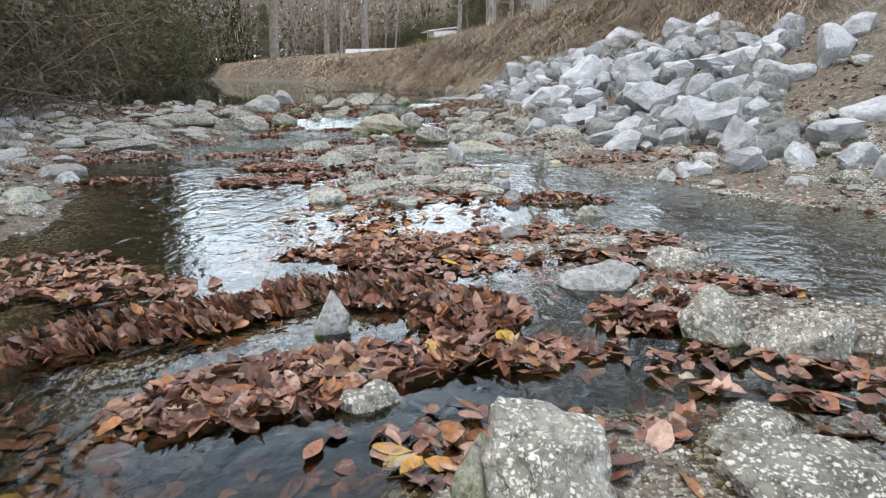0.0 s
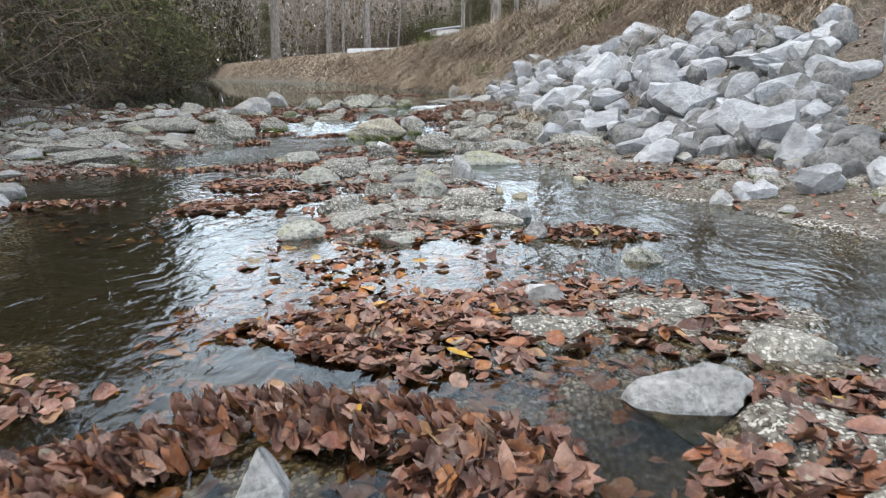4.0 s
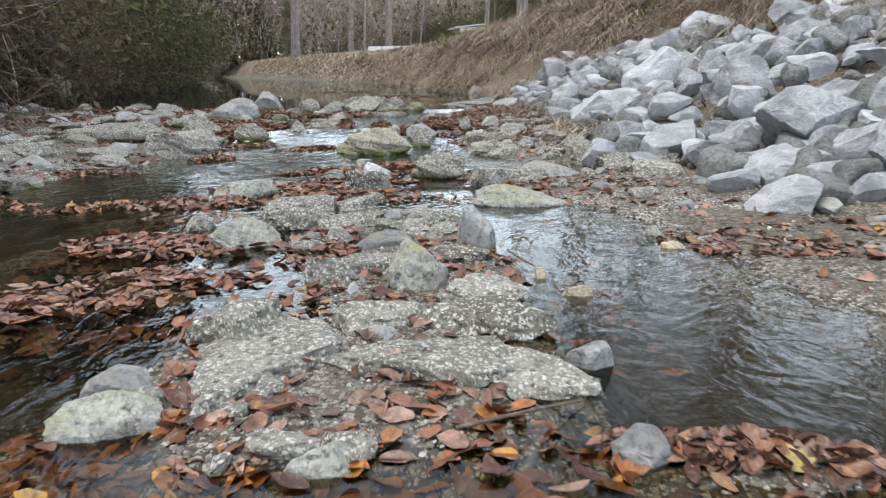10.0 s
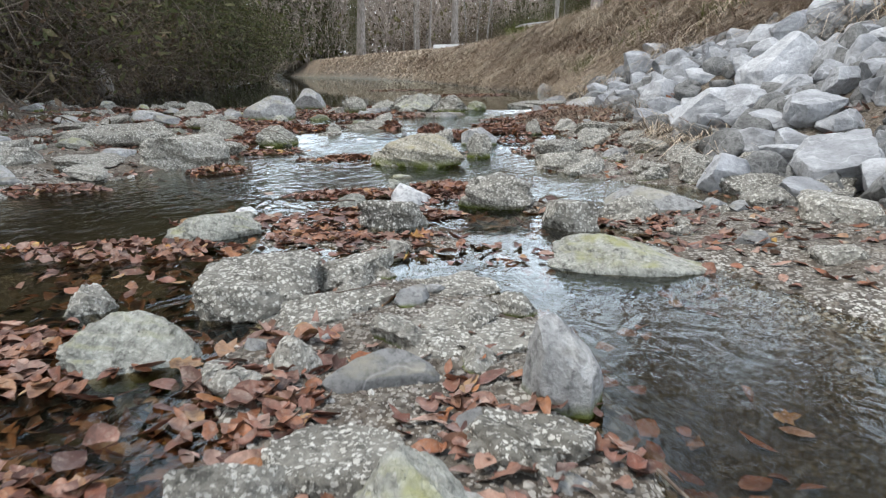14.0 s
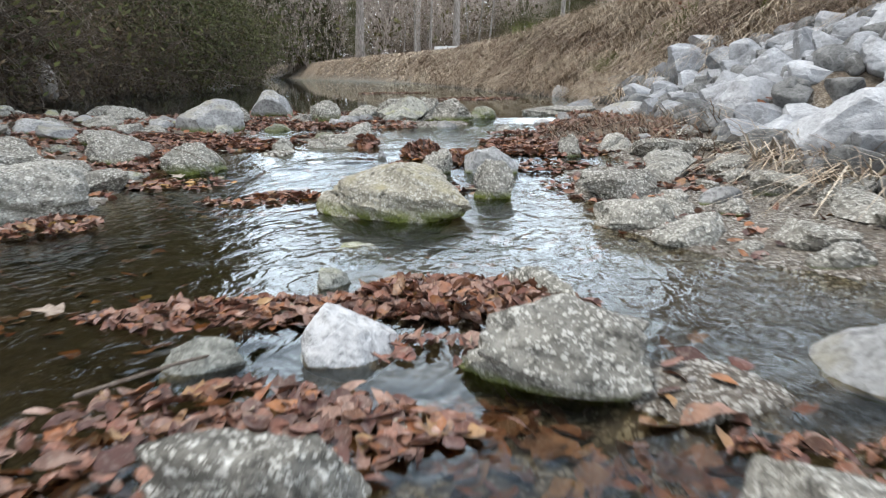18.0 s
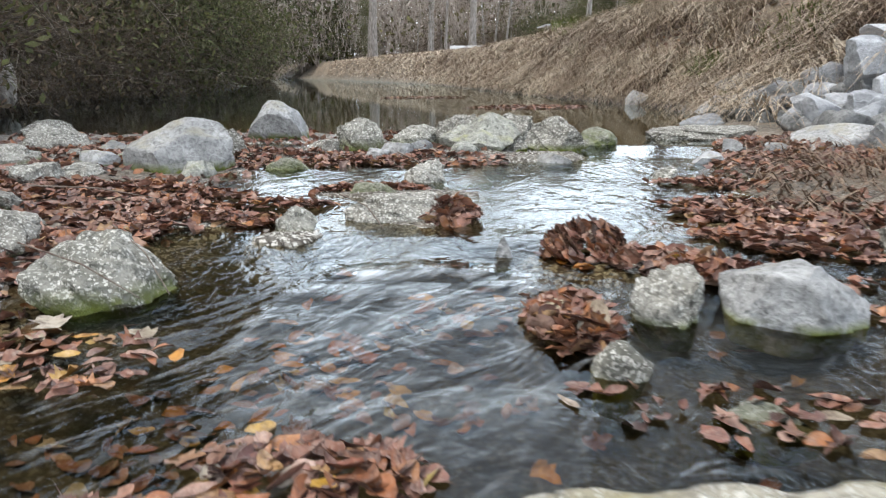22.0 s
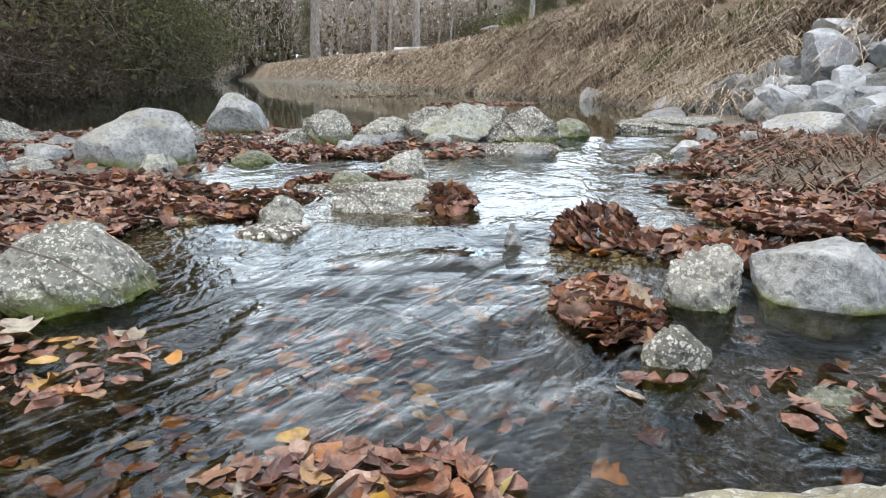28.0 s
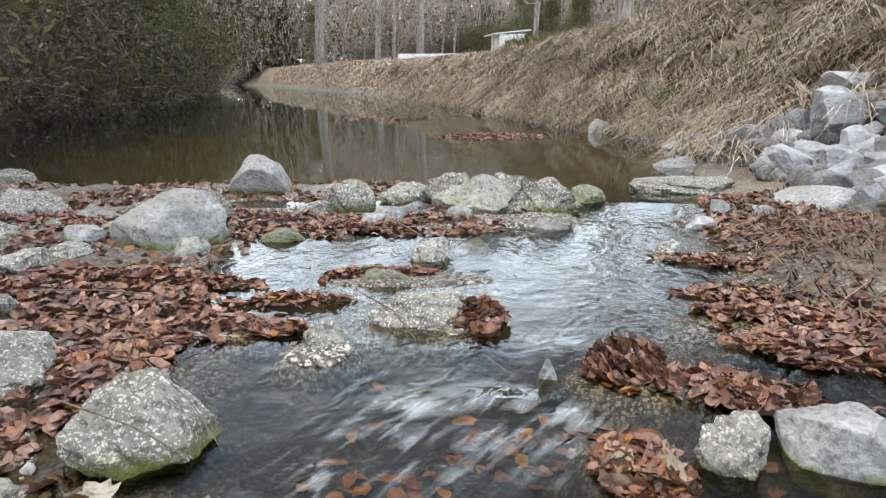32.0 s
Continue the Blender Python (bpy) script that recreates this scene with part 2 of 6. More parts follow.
def water_material():
    """Clear, slightly brown creek water: a sheet that reflects by its angle and shows the bed, with white froth where it falls."""
    m, n, l, b = material("creek_water", 0.05)
    out = n["Material Output"]
    clear, gloss, fres = n.new("ShaderNodeBsdfTransparent"), n.new("ShaderNodeBsdfGlossy"), n.new("ShaderNodeFresnel")
    clear.inputs[0].default_value = (0.64, 0.58, 0.45, 1)
    gloss.inputs[0].default_value = (0.87, 0.96, 1.0, 1)
    gloss.inputs["Roughness"].default_value = 0.02
    fres.inputs[0].default_value = 1.34
    calm, froth = n.new("ShaderNodeAttribute"), n.new("ShaderNodeAttribute")
    calm.attribute_name, froth.attribute_name = "rough", "froth"
    c = n.new("ShaderNodeNewGeometry")
    stretch = n.new("ShaderNodeMapping")
    stretch.inputs["Scale"].default_value = (1.0, 0.7, 1.0)
    stretch.inputs["Rotation"].default_value = (0, 0, 0.5)
    l.new(c.outputs["Position"], stretch.inputs[0])
    w1, w2 = n.new("ShaderNodeTexNoise"), n.new("ShaderNodeTexNoise")
    w1.inputs["Scale"].default_value, w1.inputs["Detail"].default_value, w1.inputs["Distortion"].default_value = 8, 2, 1.4
    w2.inputs["Scale"].default_value, w2.inputs["Detail"].default_value, w2.inputs["Distortion"].default_value = 27, 2, 0.8
    for w in (w1, w2):
        l.new(stretch.outputs[0], w.inputs["Vector"])
    h = maths(n, l, "ADD", w1.outputs[0], maths(n, l, "MULTIPLY", w2.outputs[0], 0.3))
    h = maths(n, l, "MULTIPLY", h, calm.outputs["Fac"])
    along, draw = n.new("ShaderNodeMapping"), n.new("ShaderNodeMapping")
    along.inputs["Rotation"].default_value, draw.inputs["Scale"].default_value = (0, 0, 0.6), (1.0, 0.3, 1.0)
    l.new(c.outputs["Position"], along.inputs[0])
    l.new(along.outputs[0], draw.inputs[0])
    w3 = n.new("ShaderNodeTexNoise")
    w3.inputs["Scale"].default_value, w3.inputs["Detail"].default_value, w3.inputs["Distortion"].default_value = 11, 3, 1.0
    l.new(draw.outputs[0], w3.inputs["Vector"])
    h = maths(n, l, "ADD", h, maths(n, l, "MULTIPLY", w3.outputs[0], maths(n, l, "MULTIPLY", froth.outputs["Fac"], 1.5)))
    bp = n.new("ShaderNodeBump")
    bp.inputs["Strength"].default_value, bp.inputs["Distance"].default_value = 0.7, 0.05
    l.new(h, bp.inputs["Height"])
    for s in (gloss, fres):
        l.new(bp.outputs[0], s.inputs["Normal"])
    mx, mf = n.new("ShaderNodeMixShader"), n.new("ShaderNodeMixShader")
    l.new(fres.outputs[0], mx.inputs[0]), l.new(clear.outputs[0], mx.inputs[1]), l.new(gloss.outputs[0], mx.inputs[2])
    strands, lace = n.new("ShaderNodeTexNoise"), n.new("ShaderNodeTexNoise")
    strands.inputs["Scale"].default_value, strands.inputs["Detail"].default_value, strands.inputs["Distortion"].default_value = 20, 5, 0.9
    lace.inputs["Scale"].default_value, lace.inputs["Detail"].default_value = 42, 4
    turn, flow = n.new("ShaderNodeMapping"), n.new("ShaderNodeMapping")
    turn.inputs["Rotation"].default_value = (0, 0, 0.6)
    flow.inputs["Scale"].default_value = (1.0, 0.24, 1.0)
    l.new(c.outputs["Position"], turn.inputs[0])
    l.new(turn.outputs[0], flow.inputs[0])
    l.new(flow.outputs[0], strands.inputs["Vector"]), l.new(flow.outputs[0], lace.inputs["Vector"])
    f = maths(n, l, "ADD", froth.outputs["Fac"], maths(n, l, "MULTIPLY", strands.outputs[0], 1.7))
    f = maths(n, l, "ADD", f, maths(n, l, "MULTIPLY", lace.outputs[0], 0.4))
    f = maths(n, l, "MULTIPLY", maths(n, l, "SUBTRACT", f, 1.3), 1.1, True)
    f = maths(n, l, "MULTIPLY", f, 0.55)
    b.inputs["Base Color"].default_value = (0.62, 0.66, 0.68, 1)
    b.inputs["Roughness"].default_value = 0.4
    l.new(bp.outputs[0], b.inputs["Normal"])
    l.new(f, mf.inputs[0]), l.new(mx.outputs[0], mf.inputs[1]), l.new(b.outputs[0], mf.inputs[2])
    l.new(mf.outputs[0], out.inputs["Surface"])
    return m


def leaf_material(name, per_island, *cols, rough=0.85, spec=0.12):
    m, n, l, b = material(name, rough, spec)
    if per_island:
        g = n.new("ShaderNodeNewGeometry")
        r = g.outputs["Random Per Island"]
    else:
        r = n.new("ShaderNodeObjectInfo").outputs["Random"]
    k = len(cols)
    col = ramp(n, l, r, *[(i / (k - 1), c) for i, c in enumerate(cols)])
    spots, blotch = tex(n, l, "noise", 30, 5, "World", 0.7), tex(n, l, "noise", 75, 3, "World", 0.7)
    col = mix(n, l, ramp(n, l, spots.outputs[0], (0.42, (0, 0, 0)), (0.68, (0.8, 0.8, 0.8))), col, (0.05, 0.027, 0.02))
    col = mix(n, l, ramp(n, l, blotch.outputs[0], (0.5, (0, 0, 0)), (0.75, (0.5, 0.5, 0.5))), col, mix(n, l, 0.5, col, (0.5, 0.42, 0.34)))
    l.new(col, b.inputs["Base Color"])
    fine = tex(n, l, "noise", 160, 2, "World")
    bump(n, l, b, fine.outputs[0], 0.4, 0.002)
    return m


LEAF_COLS = [(0.034, 0.017, 0.013), (0.118, 0.046, 0.030), (0.252, 0.122, 0.084), (0.059, 0.025, 0.018), (0.319, 0.185, 0.130), (0.160, 0.050, 0.027), (0.370, 0.239, 0.181), (0.084, 0.035, 0.029), (0.269, 0.101, 0.042), (0.050, 0.024, 0.018), (0.311, 0.126, 0.042), (0.193, 0.092, 0.063), (0.319, 0.193, 0.084)]
LEAF = leaf_material("fallen_leaf", False, *LEAF_COLS, rough=0.46, spec=0.35)
LEAF_MANY = leaf_material("fallen_leaves", True, *LEAF_COLS, rough=0.46, spec=0.35)
LEAF_YELLOW = leaf_material("yellow_leaf", False, (0.42, 0.26, 0.03), (0.38, 0.17, 0.03), (0.34, 0.27, 0.09), rough=0.46, spec=0.35)
LEAF_ORANGE = leaf_material("sunken_orange_leaves", True, (0.42, 0.16, 0.03), (0.26, 0.08, 0.02), (0.50, 0.25, 0.04), (0.20, 0.06, 0.02), (0.36, 0.13, 0.04), rough=0.46, spec=0.35)
LEAF_PALE = leaf_material("pale_leaf", False, (0.36, 0.32, 0.26), (0.28, 0.24, 0.17), (0.32, 0.26, 0.21))
STRAW = leaf_material("dry_grass", True, (0.391, 0.310, 0.213), (0.322, 0.247, 0.172), (0.529, 0.437, 0.310), (0.184, 0.132, 0.092), (0.690, 0.598, 0.460), (0.414, 0.322, 0.218), (0.253, 0.184, 0.132), (0.460, 0.380, 0.276))
STRAW_PALE = leaf_material("bleached_grass", True, (0.50, 0.42, 0.31), (0.60, 0.52, 0.40), (0.40, 0.33, 0.235), (0.66, 0.58, 0.46))
STRAW_DARK = leaf_material("brown_grass", True, (0.17, 0.12, 0.082), (0.11, 0.076, 0.054), (0.25, 0.185, 0.13), (0.14, 0.10, 0.07))
GREEN_GRASS = leaf_material("green_grass", True, (0.07, 0.11, 0.02), (0.14, 0.19, 0.04), (0.20, 0.22, 0.07))
TWIG = leaf_material("twigs_grey", True, (0.14, 0.115, 0.095), (0.30, 0.26, 0.215), (0.09, 0.07, 0.056), (0.40, 0.36, 0.31))
# light grey-brown twigs, with the haze of distance mixed into the colour
TWIG_HAZED = leaf_material("twigs_hazed", True, (0.336, 0.287, 0.238), (0.588, 0.518, 0.448), (0.238, 0.196, 0.161), (0.476, 0.406, 0.350))
EVERGREEN = leaf_material("evergreen_leaves", True, (0.034, 0.048, 0.014), (0.065, 0.085, 0.022), (0.022, 0.034, 0.012), (0.11, 0.125, 0.035), (0.06, 0.062, 0.028))
OLIVE = leaf_material("olive_leaves", True, (0.09, 0.10, 0.03), (0.14, 0.14, 0.045), (0.06, 0.07, 0.025), (0.18, 0.16, 0.06))
BROWN_LEAVES = leaf_material("clinging_brown_leaves", True, (0.075, 0.05, 0.028), (0.06, 0.06, 0.024), (0.045, 0.03, 0.02), (0.13, 0.09, 0.052), (0.04, 0.05, 0.018))


def bark_material(name, dark, light):
    m, n, l, b = material(name, 0.95, 0.1)
    c = n.new("ShaderNodeNewGeometry")
    s = n.new("ShaderNodeMapping")
    s.inputs["Scale"].default_value = (1, 1, 0.18)
    l.new(c.outputs["Position"], s.inputs[0])
    t = n.new("ShaderNodeTexNoise")
    t.inputs["Scale"].default_value, t.inputs["Detail"].default_value = 16, 6
    l.new(s.outputs[0], t.inputs["Vector"])
    l.new(ramp(n, l, t.outputs[0], (0.35, dark), (0.65, light)), b.inputs["Base Color"])
    bump(n, l, b, t.outputs[0], 1.0, 0.03)
    return m


BARK = bark_material("pine_bark", (0.12, 0.105, 0.092), (0.31, 0.28, 0.25))
VINE = leaf_material("vines", True, (0.05, 0.042, 0.034), (0.10, 0.085, 0.068), (0.035, 0.03, 0.024), (0.32, 0.28, 0.23), (0.06, 0.05, 0.04), (0.16, 0.135, 0.11))
BARK_GREY = bark_material("grey_bark", (0.12, 0.11, 0.10), (0.33, 0.31, 0.28))

# ---- helpers of shape ----
def mesh_of(name, verts, faces, mat, smooth=True):
    me = bpy.data.meshes.new(name)
    me.from_pydata(verts if isinstance(verts, list) else verts.tolist(), [], faces if isinstance(faces, list) else faces.tolist())
    me.materials.append(mat)
    if smooth:
        me.polygons.foreach_set("use_smooth", [True] * len(me.polygons))
    me.update()
    return me


def part(name, me, parent, label="", m=None, kind=""):
    ob = new(name, me)
    ob.parent = parent
    if m is not None:
        ob.matrix_basis = m
    return tagged(ob, label, kind=kind)


def lattice(ix, iy, seed):
    h = np.sin(ix * 127.1 + iy * 311.7 + seed * 74.7) * 43758.5453
    return h - np.floor(h)


def vnoise(x, y, seed=0):
    """Smooth noise from 0 to 1 on a unit grid."""
    ix, iy = np.floor(x), np.floor(y)
    fx, fy = x - ix, y - iy
    fx, fy = fx * fx * (3 - 2 * fx), fy * fy * (3 - 2 * fy)
    a, b = lattice(ix, iy, seed), lattice(ix + 1, iy, seed)
    c, d = lattice(ix, iy + 1, seed), lattice(ix + 1, iy + 1, seed)
    return (a * (1 - fx) + b * fx) * (1 - fy) + (c * (1 - fx) + d * fx) * fy


def fbm(x, y, scale, octaves=4, seed=0):
    v, amp, tot = 0.0, 1.0, 0.0
    for o in range(octaves):
        v = v + amp * vnoise(x * scale, y * scale, seed + o * 13)
        tot += amp
        scale, amp = scale * 2.03, amp * 0.5
    return v / tot - 0.5


def sm(a, b, v):
    u = np.clip((v - a) / (b - a), 0, 1)
    return u * u * (3 - 2 * u)


# ---- the lie of the land ----
def water_level(x, y):
    """The creek falls from the upper pool over two low steps towards the lower reach."""
    lv = np.interp(y, [0, 2, 5, 6, 7, 8.4, 9.2, 9.5, 10.1, 10.5, 11.3, 12.0, 12.4], [0.03, 0.038, 0.048, 0.035, 0.02, 0, 0.005, 0.03, 0.085, 0.095, 0.108, 0.125, 0.155])
    return lv


RIGHT_Y = [-6, 0, 2.3, 2.9, 3.6, 4.4, 5.0, 5.5, 6.0, 6.6, 6.85, 7.2, 7.6, 7.85, 8.3, 9.0, 9.6, 9.8, 10.15, 10.4, 11, 12, 13.4, 15.4, 17.2, 18, 21.5, 26, 36, 52, 72, 102, 140]
RIGHT_X = [3.2, 2.9, 2.3, 1.92, 1.57, 1.18, 1.0, 0.82, 0.5, 0.35, 0.6, 0.95, 0.9, 0.45, 0.12, 0.05, 0.05, 0.42, 0.3, -0.15, -0.1, 0.05, 0.3, 0.66, 0.54, 0.22, -0.88, -2.2, -5, -10.8, -19.2, -34, -60]
LEFT_Y = [-6, 0, 2.6, 3.6, 4.6, 5.1, 5.6, 6.1, 7, 7.8, 8.5, 9.1, 9.7, 10.3, 11.0, 11.5, 11.8, 12.5, 13.2, 16, 22.5, 27, 32, 38, 60, 90, 140]
LEFT_X = [-2.4, -2.0, -1.8, -2.0, -2.4, -2.8, -3.0, -2.5, -2.75, -2.5, -2.15, -2.3, -2.3, -2.35, -2.6, -2.45, -3.0, -6.5, -8.6, -9.6, -11.8, -11.9, -12.4, -14, -25, -42, -78]


def mound(x, y, cx, cy, rx, ry, h, turn=0.0):
    c, s = math.cos(radians(turn)), math.sin(radians(turn))
    u, v = ((x - cx) * c + (y - cy) * s) / rx, (-(x - cx) * s + (y - cy) * c) / ry
    r = np.sqrt(u * u + v * v)
    return np.minimum(h, h + 0.16 - 0.16 * r ** 1.5) - 0.012 * r


def bars(x, y):
    """Gravel bars that part the creek: heights over the water."""
    x, y = x + 0.3 * fbm(x, y, 2.2, 3, 51), y + 0.3 * fbm(x, y, 2.2, 3, 57)
    b = np.maximum(mound(x, y, 0.45, 1.05, 0.5, 0.24, 0.0), mound(x, y, -0.2, 3.05, 0.5, 0.5, -0.012))
    for m in (
        (0.95, 1.75, 0.42, 0.16, 0.04, -35), (0.7, 2.3, 0.42, 0.12, 0.0, -20), (0.15, 2.72, 0.75, 0.30, -0.012, 0), (0.7, 2.75, 0.35, 0.16, 0.005, -25),
        (-0.35, 1.95, 0.75, 0.2, -0.02, 22), (-1.5, 2.3, 0.5, 0.35, -0.02, 0), (-0.17, 3.9, 0.46, 0.42, 0.012, 0), (-0.06, 4.55, 0.30, 0.5, 0.02, 0), (-0.22, 5.2, 0.38, 0.5, 0.02, 10),
        (0.45, 3.55, 0.28, 0.09, 0.01, -12), (-1.0, 4.5, 0.42, 0.17, -0.035, 25), (-1.25, 5.05, 0.45, 0.24, -0.035, 0), (0.5, 2.62, 0.36, 0.2, 0.012, -15), (-0.3, 3.55, 0.42, 0.3, -0.012, 0), (-0.62, 5.68, 0.22, 0.2, 0.02, 20), (-1.45, 5.95, 0.6, 0.13, -0.05, 6), (-0.4, 7.4, 0.4, 0.15, -0.02, 0),
        (-0.35, 6.65, 0.5, 0.22, -0.03, 0), (-0.5, 6.2, 0.4, 0.1, 0.01, 0), (0.1, 6.9, 0.2, 0.12, 0.02, 0), (-1.5, 10.35, 0.22, 0.12, 0.0, 0), (-1.75, 10.1, 0.14, 0.08, 0.02, 0), (-2.15, 10.3, 0.3, 0.1, 0.02, 0),
        (-0.65, 9.95, 0.34, 0.12, -0.005, -20), (-0.85, 9.55, 0.14, 0.14, -0.01, 0), (-1.6, 10.8, 0.3, 0.1, 0.02, 0), (-0.2, 10.4, 0.4, 0.18, -0.01, 0), (-3.4, 11.95, 2.3, 0.26, 0.03, 0), (-3.7, 12.75, 2.4, 0.42, 0.02, 4), (-1.6, 12.0, 0.8, 0.2, 0.03, 0), (0.2, 10.9, 0.4, 0.7, 0.0, 0),
    ):
        b = np.maximum(b, mound(x, y, *m))
    return b


def land(x, y):
    """Ground heights, and how wet, how mouldy and how grassy the ground is."""
    x, y = np.asarray(x, float), np.asarray(y, float)
    wl = water_level(x, y)
    near = 1 - sm(16, 40, y)
    wob = 0.18 * fbm(x, y, 1.6, 3, 5) * near
    s = x - np.interp(y, RIGHT_Y, RIGHT_X) + wob
    q = np.interp(y, LEFT_Y, LEFT_X) - x + wob
    # right bank: a gravel apron, then a slope that steepens upstream, then the level top
    apron = np.interp(y, [0, 3, 5, 9, 12, 13.3, 14.3, 17], [0.35, 0.5, 1.15, 1.15, 1.2, 1.0, 0.3, 0.05])
    rise = np.interp(y, [0, 5, 9, 12, 14.5, 17, 22, 40, 80], [0.45, 0.45, 0.46, 0.58, 0.62, 0.78, 0.85, 1.0, 1.3])
    top = np.interp(y, [0, 12, 20, 28, 40, 60, 110, 200], [2.1, 2.15, 1.75, 1.35, 1.35, 1.7, 2.1, 2.4])
    slope = np.maximum(0, s - apron) * rise
    flat = top + 0.06 * np.maximum(0, slope - top)
    right = np.where(slope < top, slope, np.minimum(flat, top + 0.9)) + np.clip(s, -1.2, apron) * 0.07
    right = np.where(s < 0, s * 0.28, right)
    # left bank: a wide stony flat, then woods
    lflat = np.interp(y, [0, 8, 12.0, 13.2, 20], [6.6, 6.6, 3.2, 0.6, 0.4])
    lslope = np.maximum(0, q - lflat) * 0.5
    left = np.where(q < 0, q * 0.25, np.minimum(q, lflat) * 0.055 + np.minimum(lslope, 2.2 + 0.03 * lslope))
    deep = np.interp(y, [0, 8, 9, 12, 13, 16, 60], [-0.12, -0.14, -0.12, -0.12, -0.25, -0.5, -0.8])
    rel = np.maximum(np.maximum(right, left), deep)
    rel = np.maximum(rel, np.where(y < 13.5, bars(x, y), -9))
    grain = 0.075 * fbm(x, y, 3.0, 3, 1) + 0.045 * fbm(x, y, 9.0, 4, 2)
    dry = np.minimum(1, np.maximum(0, rel) * 3)
    rel = rel + grain * near * (0.55 + dry) + (0.25 * fbm(x, y, 0.7, 4, 9)) * sm(0.25, 1.2, rel)
    z = wl + rel
    wet = 1 - sm(-0.085, 0.0, rel)
    riprap = sm(4.6, 5.4, y) * (1 - sm(13.6, 14.6, y))
    soil = np.maximum(sm(0.25 - 0.4 * sm(13, 16, y), 0.5 - 0.5 * sm(13, 16, y), s) * sm(10.5, 12.5, y), sm(1.15, 1.6, s) * (0.85 + 0.15 * sm(8.5, 11, y))) * (1 - 0.15 * riprap) * (s > -0.3)
    soil = np.maximum(soil, sm(-2.6, -1.4, q - np.maximum(lflat, 3.0) + 0.8 * fbm(x, y, 1.3, 3, 25)))
    soil = np.maximum(soil, 0.75 * sm(-0.05, 0.12, fbm(x, y, 1.7, 3, 27)) * ((q > 0) | (s > 0.05)))
    soil = np.maximum(soil, sm(0.42, 0.58, fbm(x, y, 1.1, 4, 21) + 0.5) * 0.4 * (rel > 0))
    return z, wet, np.clip(soil, 0, 1), s, q, rel


def height(x, y):
    return float(land(np.array([x]), np.array([y]))[0][0])


def surface(x, y):
    return max(height(x, y), float(water_level(x, y)))


def axis(*stretches):
    out = []
    for a, b, n in stretches:
        out.extend(np.linspace(a, b, n, endpoint=False))
    return np.array(out + [stretches[-1][1]])


def sheet(name, gx, gy, zfun, mat, attributes=()):
    X, Y = np.meshgrid(gx, gy)
    got = zfun(X, Y)
    V = np.stack([X.ravel(), Y.ravel(), got[0].ravel()], 1)
    nx, ny = len(gx), len(gy)
    i = np.arange(nx * ny).reshape(ny, nx)
    Q = np.stack([i[:-1, :-1], i[:-1, 1:], i[1:, 1:], i[1:, :-1]], -1).reshape(-1, 4)
    if len(got) > 1 and attributes and attributes[0] == "keep":
        Q = Q[np.any(got[-1].ravel()[Q], 1)]
        attributes = attributes[1:]
    me = bpy.data.meshes.new(name)
    me.vertices.add(len(V)), me.vertices.foreach_set("co", V.ravel())
    me.loops.add(Q.size), me.loops.foreach_set("vertex_index", Q.ravel().astype(np.int32))
    me.polygons.add(len(Q)), me.polygons.foreach_set("loop_start", np.arange(0, Q.size, 4, dtype=np.int32))
    me.polygons.foreach_set("use_smooth", np.ones(len(Q), bool))
    for a, v in zip(attributes, got[1:]):
        me.attributes.new(a, "FLOAT", "POINT").data.foreach_set("value", v.ravel().astype(np.float32))
    me.materials.append(mat)
    me.update(calc_edges=True)
    return new(name, me)


GX = axis((-600, -120, 10), (-120, -30, 24), (-30, -6, 48), (-6, -3.2, 45), (-3.2, 2.4, 190), (2.4, 5.5, 70), (5.5, 14, 34), (14, 60, 24), (60, 600, 12))
GY = axis((-60, -2, 12), (-2, 0.6, 40), (0.6, 12.8, 400), (12.8, 20, 110), (20, 45, 90), (45, 140, 80), (140, 900, 16))


def ground_sheet(X, Y):
    z, wet, soil, s, q, rel = land(X, Y)
    return z, wet, soil, (s > 0.1) * sm(9, 12, Y), sm(12.6, 15, Y)


ground = tagged(sheet("ground", GX, GY, ground_sheet, ground_material(), ("wet", "soil", "straw", "silt")), "gravelly creek bed and earthen banks, wet along the water", "ground", kind="structure")

# swirls where the water falls over the stones
FALLS = ((-1.44, 9.76, 0.13, 0.06, 0.62), (-1.24, 9.8, 0.13, 0.06, 0.6), (-1.06, 9.72, 0.14, 0.06, 0.5), (-1.3, 9.62, 0.4, 0.09, 0.36), (-1.66, 9.42, 0.05, 0.15, 0.45), (-1.8, 9.25, 0.14, 0.06, 0.36), (-1.45, 9.25, 0.55, 0.45, 0.24), (-1.0, 10.1, 0.2, 0.16, 0.22), (-0.05, 6.3, 0.35, 0.12, 0.22), (-0.3, 7.0, 0.4, 0.2, 0.1), (-1.5, 8.7, 0.6, 0.35, 0.15), (-0.2, 9.0, 0.4, 0.3, 0.1))


